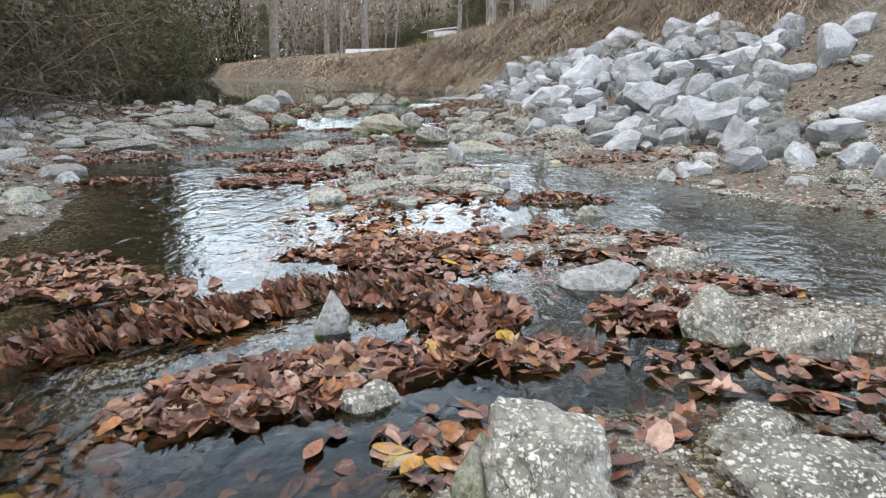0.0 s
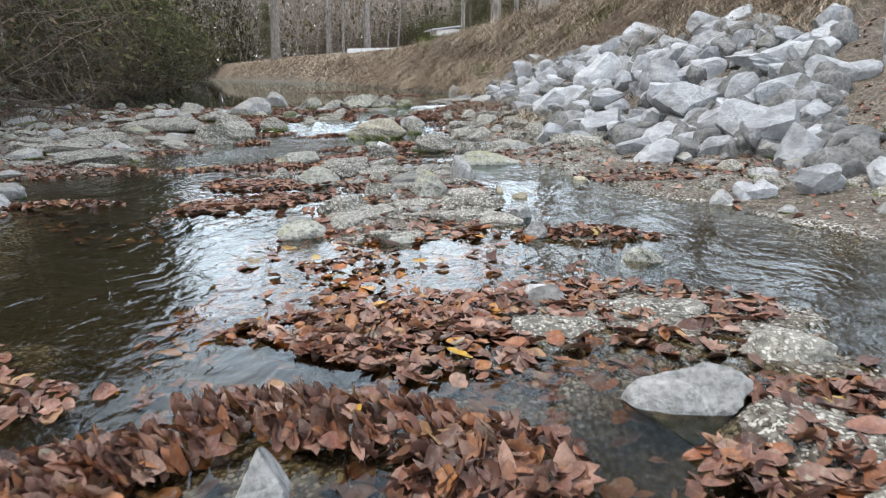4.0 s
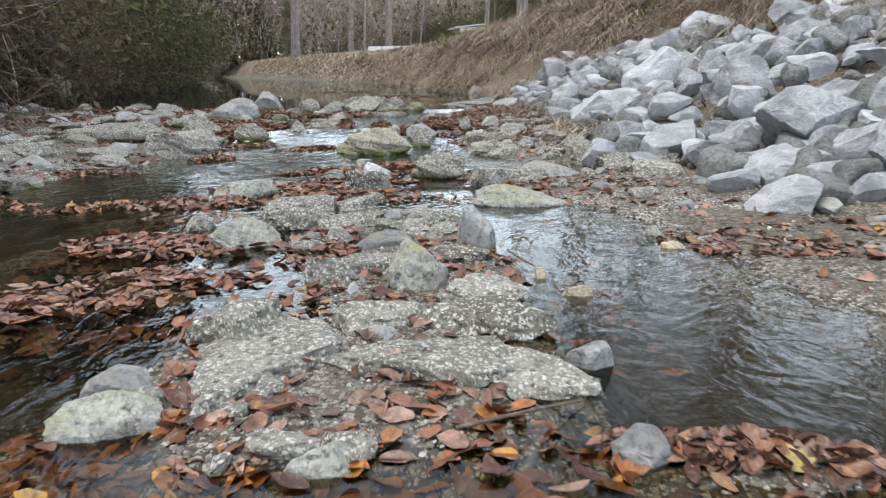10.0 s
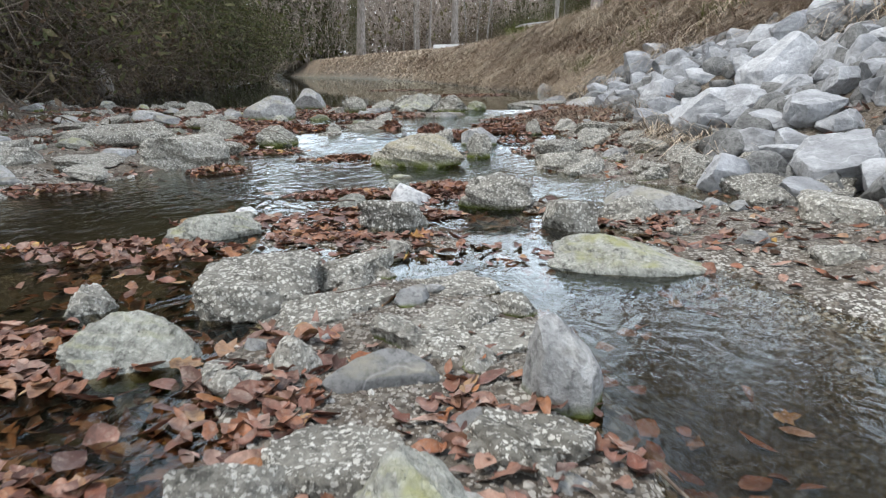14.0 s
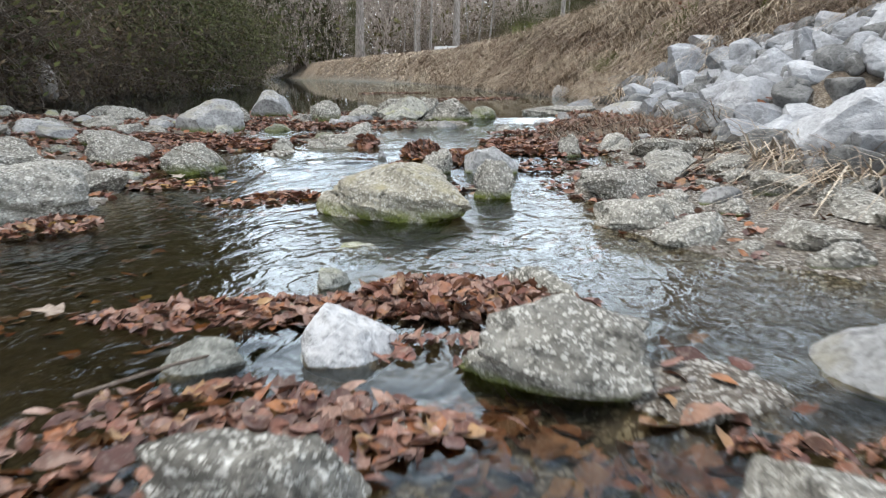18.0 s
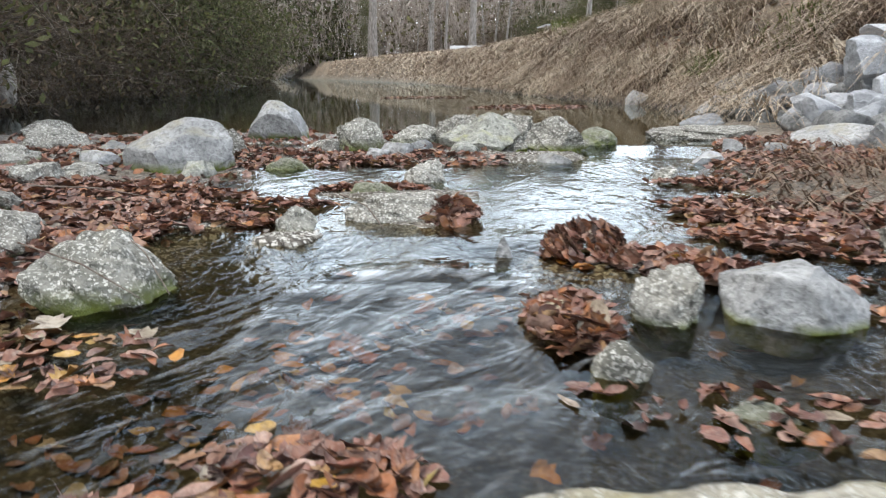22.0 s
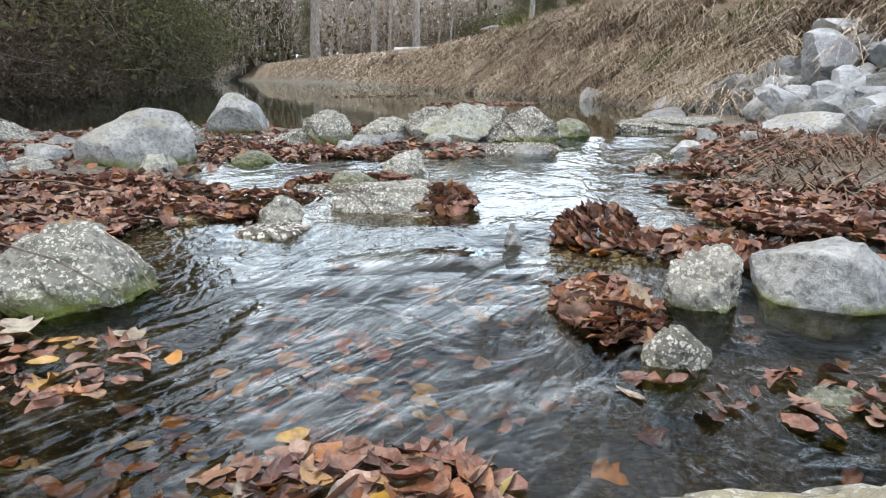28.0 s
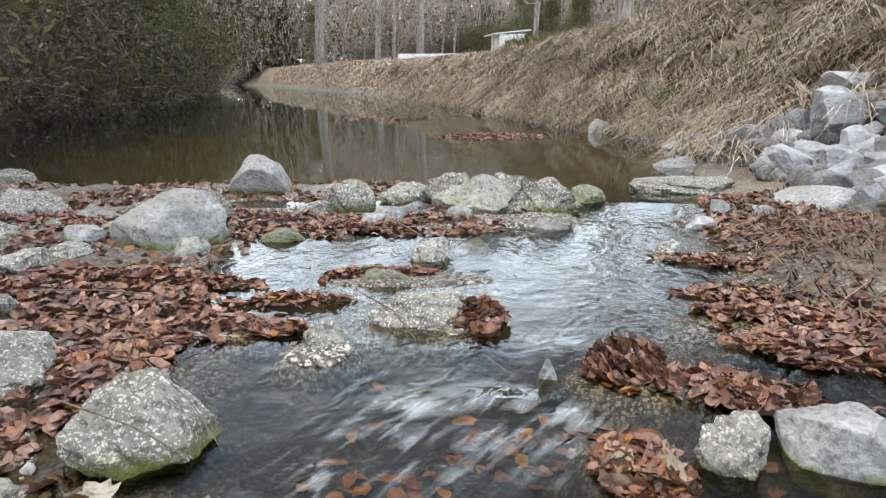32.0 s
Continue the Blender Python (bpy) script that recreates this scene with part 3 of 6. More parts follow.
def water_sheet(X, Y):
    z = water_level(X, Y)
    froth = np.zeros_like(z)
    for cx, cy, rx, ry, k in FALLS:
        froth = np.maximum(froth, k * np.exp(-((X - cx) / rx) ** 2 - ((Y - cy) / ry) ** 2))
    run = np.interp(Y, [0, 5.5, 7.4, 9, 10.3, 11.9, 12.6, 30], [0.15, 0.2, 0.3, 0.3, 0.24, 0.2, 0.012, 0.005])
    rough = run * (0.45 + 1.1 * np.clip(fbm(X, Y, 0.9, 2, 31) + 0.5, 0, 1))
    # standing waves below the step, drawn out along the current
    run_x, run_y = 0.83 * X - 0.56 * Y, 0.56 * X + 0.83 * Y
    wild = np.exp(-((X + 1.25) / 0.5) ** 2 - ((Y - 9.5) / 0.5) ** 2)
    z = z + froth * 0.07 * (fbm(run_x, run_y * 0.6, 6, 3, 41) + 0.1) + wild * 0.035 * fbm(run_x, run_y * 0.45, 4.5, 3, 47) + 0.012 * rough * fbm(X, Y, 7, 2, 43)
    keep = z > land(X, Y)[0] - 0.06
    return z, rough, froth, keep


WX = axis((-130, -16, 24), (-16, -6, 20), (-6, -3.2, 30), (-3.2, 2.4, 180), (2.4, 6, 20))
WY = axis((-8, 0.6, 30), (0.6, 12.8, 380), (12.8, 22, 60), (22, 150, 90))
water = tagged(sheet("water", WX, WY, water_sheet, water_material(), ("keep", "rough", "froth")), "shallow clear creek water rippling over stones", "water", kind="structure")

# ---- stones ----
SPHERE = {}


def sphere(level):
    if level not in SPHERE:
        bm = bmesh.new()
        bmesh.ops.create_icosphere(bm, subdivisions=level, radius=1)
        bm.verts.ensure_lookup_table()
        SPHERE[level] = (np.array([v.co[:] for v in bm.verts]), [tuple(v.index for v in f.verts) for f in bm.faces])
        bm.free()
    return SPHERE[level]


def noise3(v, scale, seed):
    return fbm(v[:, 0] * 1.0 + v[:, 2] * 0.73, v[:, 1] - v[:, 2] * 0.61, scale, 3, seed) + fbm(v[:, 1] + 7.3, v[:, 2] * 1.1 + v[:, 0] * 0.4, scale, 3, seed + 3)


def stone_mesh(kind, seed, level=5):
    """A broken stone of unit half-size: a ball cut by planes and roughened."""
    g = np.random.default_rng(seed)
    v, faces = sphere(level)
    v = v.copy()
    block = {"slab": 0.72, "flat": 0.7, "grey": 0.85, "rip": 0.85, "wedge": 0.85, "long": 0.6, "block": 0.55}.get(kind, 0.9)
    v = np.sign(v) * np.abs(v) ** block
    if kind not in ("slab", "flat", "long", "rip", "block"):
        v[:, :2] *= 1 - 0.30 * np.clip(v[:, 2:], 0, 1) ** 1.3
    if kind == "wedge":
        v[:, :2] *= (1 - 0.58 * np.clip(v[:, 2:], -0.2, 1)) * 1.15
        v[:, 0] += 0.22 * v[:, 2] * g.choice([-1, 1])
    cuts = {"grey": 15, "rip": 15, "wedge": 10, "hero": 5, "block": 4, "long": 10, "slab": 9, "flat": 9}.get(kind, 9)
    for k in range(cuts):
        d = g.normal(size=3)
        d[2] = d[2] * 0.75 + 0.15
        d /= np.linalg.norm(d)
        reach = g.uniform(0.72, 0.95) if kind == "hero" else g.uniform(0.48, 0.9) if kind in ("grey", "rip", "wedge", "long") else g.uniform(0.5, 0.92)
        over = v @ d - reach
        v -= np.outer(np.maximum(over, 0) * 0.97, d)
    if kind in ("slab", "flat", "long"):
        over = np.maximum(v[:, 2] - 0.62, 0)
        v[:, 2] -= over * 0.85
    r = {"slab": 0.36, "flat": 0.24, "speck": 0.4, "mossy": 0.36, "hero": 0.3, "green": 0.27, "moss": 0.26}.get(kind, 0.12)
    u = v / np.maximum(np.linalg.norm(v, axis=1, keepdims=True), 1e-6)
    v += u * (r * noise3(v, 1.3, seed % 97))[:, None] + u * (0.45 * r * noise3(v, 4.1, seed % 89))[:, None]
    v += u * (0.3 * r * noise3(v, 9.0, seed % 83))[:, None]
    lo, hi = v.min(0), v.max(0)
    v = (v - (lo + hi) / 2) / ((hi - lo) / 2)
    return v, faces


WORDS = {
    "grey": ("stone", "grey angular limestone boulder lying in the creek"), "speck": ("stone", "tan conglomerate boulder speckled with pale chips, damp foot"),
    "slab": ("stone_slab", "low slab of rough pebbly conglomerate on the bar"), "flat": ("stone_slab", "flat weathered grey-brown stone slab at the water"),
    "block": ("stone", "leaning grey block of limestone standing in water"),
    "wedge": ("stone", "pointed grey wedge of limestone standing in water"), "green": ("stone", "pale boulder with yellow-green lichen on top"),
    "mossy": ("stone", "speckled boulder with dark green moss round its foot"), "moss": ("stone", "low stone covered with bright green moss"),
    "tan": ("stone", "small yellowish sandstone cobble in shallow water"), "white": ("stone", "small chalk-white cobble on the stones"),
    "hero": ("boulder", "big tan pebbly boulder with mossy foot in midstream"), "long": ("stone_slab", "long pale block of conglomerate edged with leaves"),
}
STONE_COUNT = [0]


def rock(kind, x, y, w, d, h, turn=0.0, tilt=0.0):
    """One stone of width w, depth d, standing h over the water or the gravel round it."""
    STONE_COUNT[0] += 1
    seed = 1000 + STONE_COUNT[0] * 7
    v, faces = stone_mesh(kind, seed, 5 if max(w, h) > 0.12 else 4)
    if kind == "hero":
        v[:, 2] = np.where(v[:, 2] > 0, v[:, 2] * np.interp(v[:, 0], [-1, -0.85, -0.5, -0.1, 0.2, 0.5, 0.85, 1], [0.5, 0.56, 0.66, 0.86, 1.0, 0.95, 0.72, 0.5]), v[:, 2])
    foot = max(0.09, 0.45 * h)
    wz = max(float(water_level(x, y)), height(x, y) - 0.03)
    v = v * np.array([w / 2 * 1.04, d / 2 * 1.1, (h + foot) / 2])
    v[:, 2] += (h - foot) / 2
    me = mesh_of("stone", v, faces, STONE[kind])
    me.set_sharp_from_angle(angle=radians(38))
    ob = new(WORDS[kind][0], me)
    ob.matrix_basis = pose(x, y, wz, 0, tilt, turn)
    return tagged(ob, WORDS[kind][1], "rock", "stones in the creek")


rock("slab", 0.16, 1.02, 0.23, 0.30, 0.11, -9)
rock("slab", 0.57, 1.16, 0.23, 0.23, 0.03, -26)
rock("slab", 0.59, 0.99, 0.30, 0.24, 0.06, -31)
rock("speck", -0.16, 1.33, 0.15, 0.09, 0.04, 7)
rock("block", -0.31, 1.76, 0.085, 0.075, 0.11, 10, 14)
rock("grey", 0.49, 2.10, 0.25, 0.12, 0.08, -13)
rock("flat", 0.80, 2.33, 0.22, 0.13, 0.06, -19)
rock("speck", 0.69, 1.66, 0.17, 0.13, 0.13, -23)
rock("slab", 0.85, 1.55, 0.25, 0.13, 0.11, -29)
rock("grey", -0.67, 3.80, 0.19, 0.13, 0.06, 10)
rock("grey", -2.44, 4.49, 0.16, 0.13, 0.08, 29)
rock("grey", 0.30, 2.70, 0.17, 0.10, 0.06, -10)
rock("green", 0.70, 3.17, 0.16, 0.08, 0.05, -20)
rock("white", -0.28, 4.48, 0.05, 0.04, 0.03, 10)
rock("green", -0.62, 3.66, 0.20, 0.12, 0.07, 25)
rock("green", -0.17, 3.53, 0.16, 0.08, 0.04, 10)
rock("grey", 0.37, 3.56, 0.10, 0.07, 0.06, -12)
rock("grey", 0.34, 3.94, 0.12, 0.07, 0.06, -9)
rock("grey", 1.37, 4.15, 0.12, 0.09, 0.07, -33)
rock("grey", -0.52, 4.22, 0.07, 0.04, 0.07, 33)
rock("slab", -0.48, 4.11, 0.28, 0.17, 0.09, 35)
rock("green", -0.80, 5.09, 0.28, 0.20, 0.11, 26)
rock("speck", -0.42, 5.05, 0.11, 0.09, 0.08, 16)
rock("grey", -0.24, 5.02, 0.24, 0.10, 0.06, 11)
rock("green", -0.08, 4.52, 0.18, 0.16, 0.15, 8)
rock("speck", -0.35, 4.59, 0.19, 0.09, 0.08, 19)
rock("wedge", 0.11, 4.97, 0.15, 0.12, 0.17, -0)
rock("grey", 0.12, 4.66, 0.12, 0.07, 0.04, -1)
rock("tan", 0.31, 4.61, 0.05, 0.05, 0.025, -9)
rock("tan", 0.40, 4.44, 0.09, 0.05, 0.028, -14)
rock("white", -0.27, 4.46, 0.04, 0.03, 0.03, 17)
rock("slab", 0.12, 4.18, 0.35, 0.18, 0.06, -1)
rock("green", -1.16, 6.27, 0.36, 0.18, 0.09, 23)
rock("slab", -0.68, 5.50, 0.34, 0.34, 0.11, 20)
rock("green", 0.35, 5.93, 0.48, 0.22, 0.09, -5)
rock("grey", 0.59, 6.99, 0.42, 0.21, 0.09, -8)
rock("grey", 0.77, 6.14, 0.14, 0.08, 0.07, -13)
rock("speck", 0.83, 6.72, 0.12, 0.10, 0.06, -12)
rock("speck", 0.80, 5.19, 0.11, 0.06, 0.04, -20)
rock("tan", 0.83, 4.97, 0.10, 0.06, 0.022, -23)
rock("slab", -3.33, 9.33, 0.91, 0.54, 0.21, 30)
rock("speck", -2.75, 9.78, 0.43, 0.26, 0.18, 24)
rock("flat", -2.45, 9.01, 0.43, 0.26, 0.11, 24)
rock("slab", -3.51, 8.11, 0.46, 0.28, 0.14, 37)
rock("speck", -1.09, 5.38, 0.13, 0.11, 0.07, 38)
rock("white", -0.53, 7.04, 0.20, 0.17, 0.09, 5)
rock("speck", -0.12, 6.94, 0.34, 0.22, 0.16, -0)
rock("slab", -0.51, 6.50, 0.29, 0.15, 0.11, 19)
rock("green", -0.79, 6.94, 0.18, 0.09, 0.06, 23)
rock("long", 0.20, 6.46, 0.24, 0.12, 0.12, -17)
# flattened white stone shape that stands in for a white leaf
rock("white", -1.25, 6.78, 0.12, 0.07, 0.02, 39)
rock("slab", -2.38, 8.42, 0.58, 0.35, 0.23, 37)
rock("slab", 0.34, 8.43, 0.24, 0.14, 0.10, -9)
rock("hero", -0.74, 8.56, 0.70, 0.35, 0.23, -17)
rock("speck", -0.34, 8.95, 0.19, 0.11, 0.18, -3)
rock("slab", 0.21, 9.07, 0.37, 0.18, 0.10, -18)
rock("speck", 0.06, 10.04, 0.15, 0.11, 0.13, -10)
rock("white", 0.66, 10.03, 0.14, 0.11, 0.09, -21)
rock("green", -0.75, 7.98, 0.17, 0.08, 0.012, 18)
rock("mossy", -2.15, 9.60, 0.37, 0.32, 0.155, 33)
rock("speck", -0.69, 9.56, 0.16, 0.11, 0.13, -17)
rock("grey", -0.41, 9.59, 0.32, 0.16, 0.14, -26)
rock("slab", -1.51, 10.38, 0.36, 0.18, 0.09, 9)
rock("moss", -1.69, 10.83, 0.23, 0.14, 0.06, 11)
rock("mossy", -1.80, 10.15, 0.14, 0.10, 0.09, 17)
rock("mossy", -0.82, 9.27, 0.12, 0.07, 0.08, -15)
rock("green", -1.36, 12.12, 0.48, 0.29, 0.24, 3)
rock("speck", -0.91, 12.20, 0.40, 0.24, 0.21, -3)
rock("moss", -0.64, 12.46, 0.24, 0.17, 0.11, -7)
rock("mossy", -1.79, 12.44, 0.35, 0.21, 0.13, 8)
rock("mossy", -2.10, 12.15, 0.30, 0.18, 0.21, 13)
rock("grey", -1.83, 11.96, 0.22, 0.15, 0.09, 10)
rock("wedge", -2.84, 12.70, 0.41, 0.29, 0.28, 20)
rock("grey", -2.89, 11.39, 0.54, 0.33, 0.28, 28)
rock("speck", -2.82, 11.86, 0.22, 0.13, 0.18, 24)
rock("moss", -2.33, 11.52, 0.24, 0.15, 0.06, 19)
rock("grey", 0.66, 12.09, 0.52, 0.31, 0.17, -24)
rock("speck", -3.95, 11.85, 0.45, 0.27, 0.20, 37)
rock("white", 0.32, 18.00, 0.35, 0.24, 0.16, -8)
rock("mossy", -0.40, 11.34, 0.13, 0.09, 0.06, -13)
rock("grey", -0.11, 11.84, 0.18, 0.12, 0.06, -15)
rock("grey", 0.12, 12.18, 0.13, 0.09, 0.08, -17)
rock("wedge", -1.09, 9.95, 0.06, 0.05, 0.06, -2)
rock("moss", -0.58, 9.15, 0.18, 0.10, 0.015, -28)
rock("speck", -1.53, 11.19, 0.20, 0.14, 0.10, 7)
rock("flat", -3.25, 10.79, 0.25, 0.15, 0.11, 36)
rock("speck", -2.71, 9.95, 0.21, 0.13, 0.13, 37)
rock("speck", -1.15, 12.25, 0.30, 0.21, 0.22, 0)
rock("speck", -1.53, 12.39, 0.28, 0.17, 0.20, 3)
rock("flat", -2.31, 12.03, 0.22, 0.13, 0.10, 15)
rock("flat", -4.97, 13.12, 0.39, 0.23, 0.12, 36)
rock("flat", 0.1, 13.0, 0.7, 0.5, 0.08, -14)
rock("grey", 1.10, 15.99, 0.47, 0.28, 0.22, -17)
# ledges of conglomerate that make up the bar
for x, y, w, d, h, turn in (
    (-0.40, 3.92, 0.34, 0.46, 0.055, 12), (-0.03, 3.98, 0.42, 0.26, 0.05, -8), (0.22, 3.86, 0.3, 0.2, 0.035, -20), (-0.2, 4.24, 0.3, 0.2, 0.05, 20), (0.1, 4.4, 0.26, 0.22, 0.07, 0), (-0.22, 4.68, 0.2, 0.2, 0.06, 30),
    (0.02, 4.8, 0.24, 0.2, 0.07, -15), (-0.1, 5.25, 0.4, 0.3, 0.05, 10), (-0.45, 5.35, 0.34, 0.26, 0.06, 25), (-0.48, 5.72, 0.26, 0.22, 0.08, 30), (-0.2, 5.65, 0.3, 0.22, 0.03, 0), (0.55, 2.68, 0.4, 0.2, 0.03, -15), (0.3, 2.5, 0.24, 0.18, 0.03, 0),
):
    rock("slab", x, y, w * 1.08, d * 1.08, h * 0.9, turn)
rock("green", -0.70, 7.50, 0.11, 0.07, 0.05, 20)
rock("mossy", -0.14, 7.50, 0.30, 0.09, 0.06, -52)
rock("moss", 0.05, 1.04, 0.09, 0.2, 0.07, -12)
rock("white", 0.27, 2.74, 0.17, 0.09, 0.05, -5)

# ---- riprap: quarried limestone dumped on the bank ----
RIP_LOW = ((5.0, 2.2), (5.6, 1.75), (6.5, 1.5), (8.0, 1.35), (10.0, 1.15), (12.0, 0.95), (14.2, 0.95), (15.2, 0.85))
RIP_HIGH = ((5.0, 2.3), (5.6, 2.6), (6.4, 3.0), (7.0, 3.4), (8.5, 3.45), (9.4, 3.2), (10.0, 2.9), (12.4, 2.55), (13.4, 2.25), (14.0, 1.7), (14.6, 1.1), (15.2, 0.95))
rip_rng = random.Random(5)
RIP_MESH = []
for k in range(30):
    v, f = stone_mesh("rip", 300 + k, 5)
    me = mesh_of("riprap_stone", v * np.array([1, rip_rng.uniform(0.62, 0.9), rip_rng.uniform(0.5, 0.75)]), f, STONE["rip"])
    me.set_sharp_from_angle(angle=radians(35))
    RIP_MESH.append(me)
rip_at = []


def rip_stone(x, y, size, tall=None):
    """One block; size is its width as it lies, tall its height."""
    ob = new("riprap_stone", rip_rng.choice(RIP_MESH))
    s = size / 2
    up = (tall if tall else size * rip_rng.uniform(0.55, 0.8)) / 2
    z = height(x, y) + up * 0.5
    ob.matrix_basis = pose(x, y, z, rip_rng.uniform(-16, 16), rip_rng.uniform(-26, 4), rip_rng.choice((0, 180)) + rip_rng.uniform(-30, 30)) @ Matrix.Diagonal((s * 1.12, s * rip_rng.uniform(0.8, 1.15), up * 1.8, 1))
    rip_at.append((x, y, size * 0.9))
    return tagged(ob, "pale grey angular quarried limestone block on the bank slope", "rock", "riprap stones on the bank")


def rip_fill(count, low, high, crowd):
    made, tries = 0, 0
    while made < count and tries < count * 60:
        tries += 1
        y = rip_rng.uniform(5.0, 15.2)
        a = np.interp(y, [p[0] for p in RIP_LOW], [p[1] for p in RIP_LOW])
        b = np.interp(y, [p[0] for p in RIP_HIGH], [p[1] for p in RIP_HIGH])
        if b - a < 0.05:
            continue
        x = rip_rng.uniform(a, b)
        size = rip_rng.uniform(low, high)
        if all((x - u) ** 2 + (y - w) ** 2 > (crowd * (size + q)) ** 2 for u, w, q in rip_at):
            rip_stone(x, y, size)
            made += 1


rip_stone(2.00, 6.35, 0.62, 0.30)
rip_stone(2.15, 5.62, 0.46, 0.29)
rip_stone(2.13, 4.85, 0.34, 0.29)
rip_stone(2.46, 5.86, 0.45, 0.30)
rip_stone(2.33, 6.21, 0.27, 0.22)
rip_stone(2.63, 6.57, 0.55, 0.18)
rip_stone(2.76, 6.46, 0.40, 0.23)
rip_stone(3.23, 7.34, 0.42, 0.33)
rip_stone(2.98, 7.85, 0.41, 0.15)
rip_stone(3.22, 9.47, 0.57, 0.33)
rip_stone(2.23, 8.13, 0.43, 0.34)
rip_stone(1.96, 9.65, 0.47, 0.48)
rip_stone(1.77, 8.32, 0.39, 0.28)
rip_stone(1.52, 9.74, 0.60, 0.17)
rip_stone(1.31, 9.62, 0.34, 0.20)
rip_stone(1.98, 7.68, 0.28, 0.21)
rip_stone(1.53, 7.82, 0.43, 0.16)
rip_stone(1.06, 7.51, 0.35, 0.22)
rip_stone(1.23, 6.87, 0.25, 0.12)
rip_stone(1.54, 6.89, 0.22, 0.18)
rip_stone(1.64, 6.30, 0.28, 0.11)
rip_stone(1.44, 5.47, 0.28, 0.18)
rip_stone(1.59, 8.53, 0.40, 0.14)
rip_stone(2.39, 7.34, 0.25, 0.14)
rip_stone(2.40, 6.94, 0.31, 0.23)
rip_stone(2.69, 8.40, 0.33, 0.25)
rip_stone(2.58, 9.77, 0.23, 0.20)
rip_stone(2.80, 9.54, 0.35, 0.20)
rip_stone(2.29, 9.43, 0.32, 0.17)
rip_stone(2.06, 8.70, 0.35, 0.18)
rip_stone(1.51, 13.80, 0.54, 0.36)
rip_stone(1.80, 12.67, 0.36, 0.36)
rip_stone(1.89, 11.44, 0.24, 0.40)
rip_stone(1.06, 9.98, 0.31, 0.21)
rip_stone(0.95, 11.55, 0.26, 0.17)
rip_stone(2.38, 5.54, 0.17, 0.14)
rip_stone(2.42, 5.31, 0.19, 0.18)
rip_stone(2.75, 5.89, 0.27, 0.22)
rip_stone(3.11, 6.48, 0.32, 0.23)
rip_stone(1.81, 4.15, 0.18, 0.24)
rip_stone(1.50, 4.18, 0.14, 0.09)
rip_stone(1.41, 5.95, 0.22, 0.11)
rip_stone(3.14, 5.67, 0.32, 0.29)
rip_stone(3.44, 5.92, 0.26, 0.26)
rip_stone(2.89, 5.72, 0.25, 0.19)
rip_stone(3.72, 7.74, 0.36, 0.28)
rip_stone(2.45, 4.29, 0.37, 0.14)
rip_stone(2.36, 3.89, 0.26, 0.15)
rip_stone(2.13, 4.12, 0.20, 0.14)
rip_stone(1.89, 4.14, 0.12, 0.11)
rip_stone(1.54, 4.16, 0.17, 0.09)
rip_stone(2.77, 4.45, 0.36, 0.14)
rip_stone(2.40, 3.68, 0.17, 0.15)
rip_stone(1.04, 14.10, 0.35, 0.24)
rip_stone(1.32, 14.13, 0.32, 0.28)
rip_stone(1.25, 13.67, 0.34, 0.15)
rip_stone(1.53, 14.13, 0.23, 0.17)
rip_stone(1.45, 13.35, 0.30, 0.28)
rip_stone(1.00, 12.64, 0.23, 0.16)
rip_stone(0.85, 15.71, 0.43, 0.18)
rip_stone(0.37, 14.22, 0.33, 0.14)
rip_stone(0.85, 11.93, 0.19, 0.21)
rip_stone(1.77, 14.29, 0.37, 0.23)
rip_fill(36, 0.34, 0.46, 0.40)
rip_fill(110, 0.24, 0.34, 0.37)
rip_fill(90, 0.14, 0.25, 0.35)
# smaller rubble that fills the gaps, its colour darkened to imitate their shade
RUBBLE = [stone_mesh("rip", 700 + k, 3) for k in range(8)]
rubble = []
for k in range(1100):
    y = rip_rng.uniform(4.4, 15.2)
    x = rip_rng.uniform(np.interp(y, [p[0] for p in RIP_LOW], [p[1] for p in RIP_LOW]) - 0.15, np.interp(y, [p[0] for p in RIP_HIGH], [p[1] for p in RIP_HIGH]) + 0.1)
    rubble.append((x, y, 0.03 + 0.11 * rip_rng.random() ** 2))

# ---- fallen leaves ----
leaf_rng = np.random.default_rng(11)


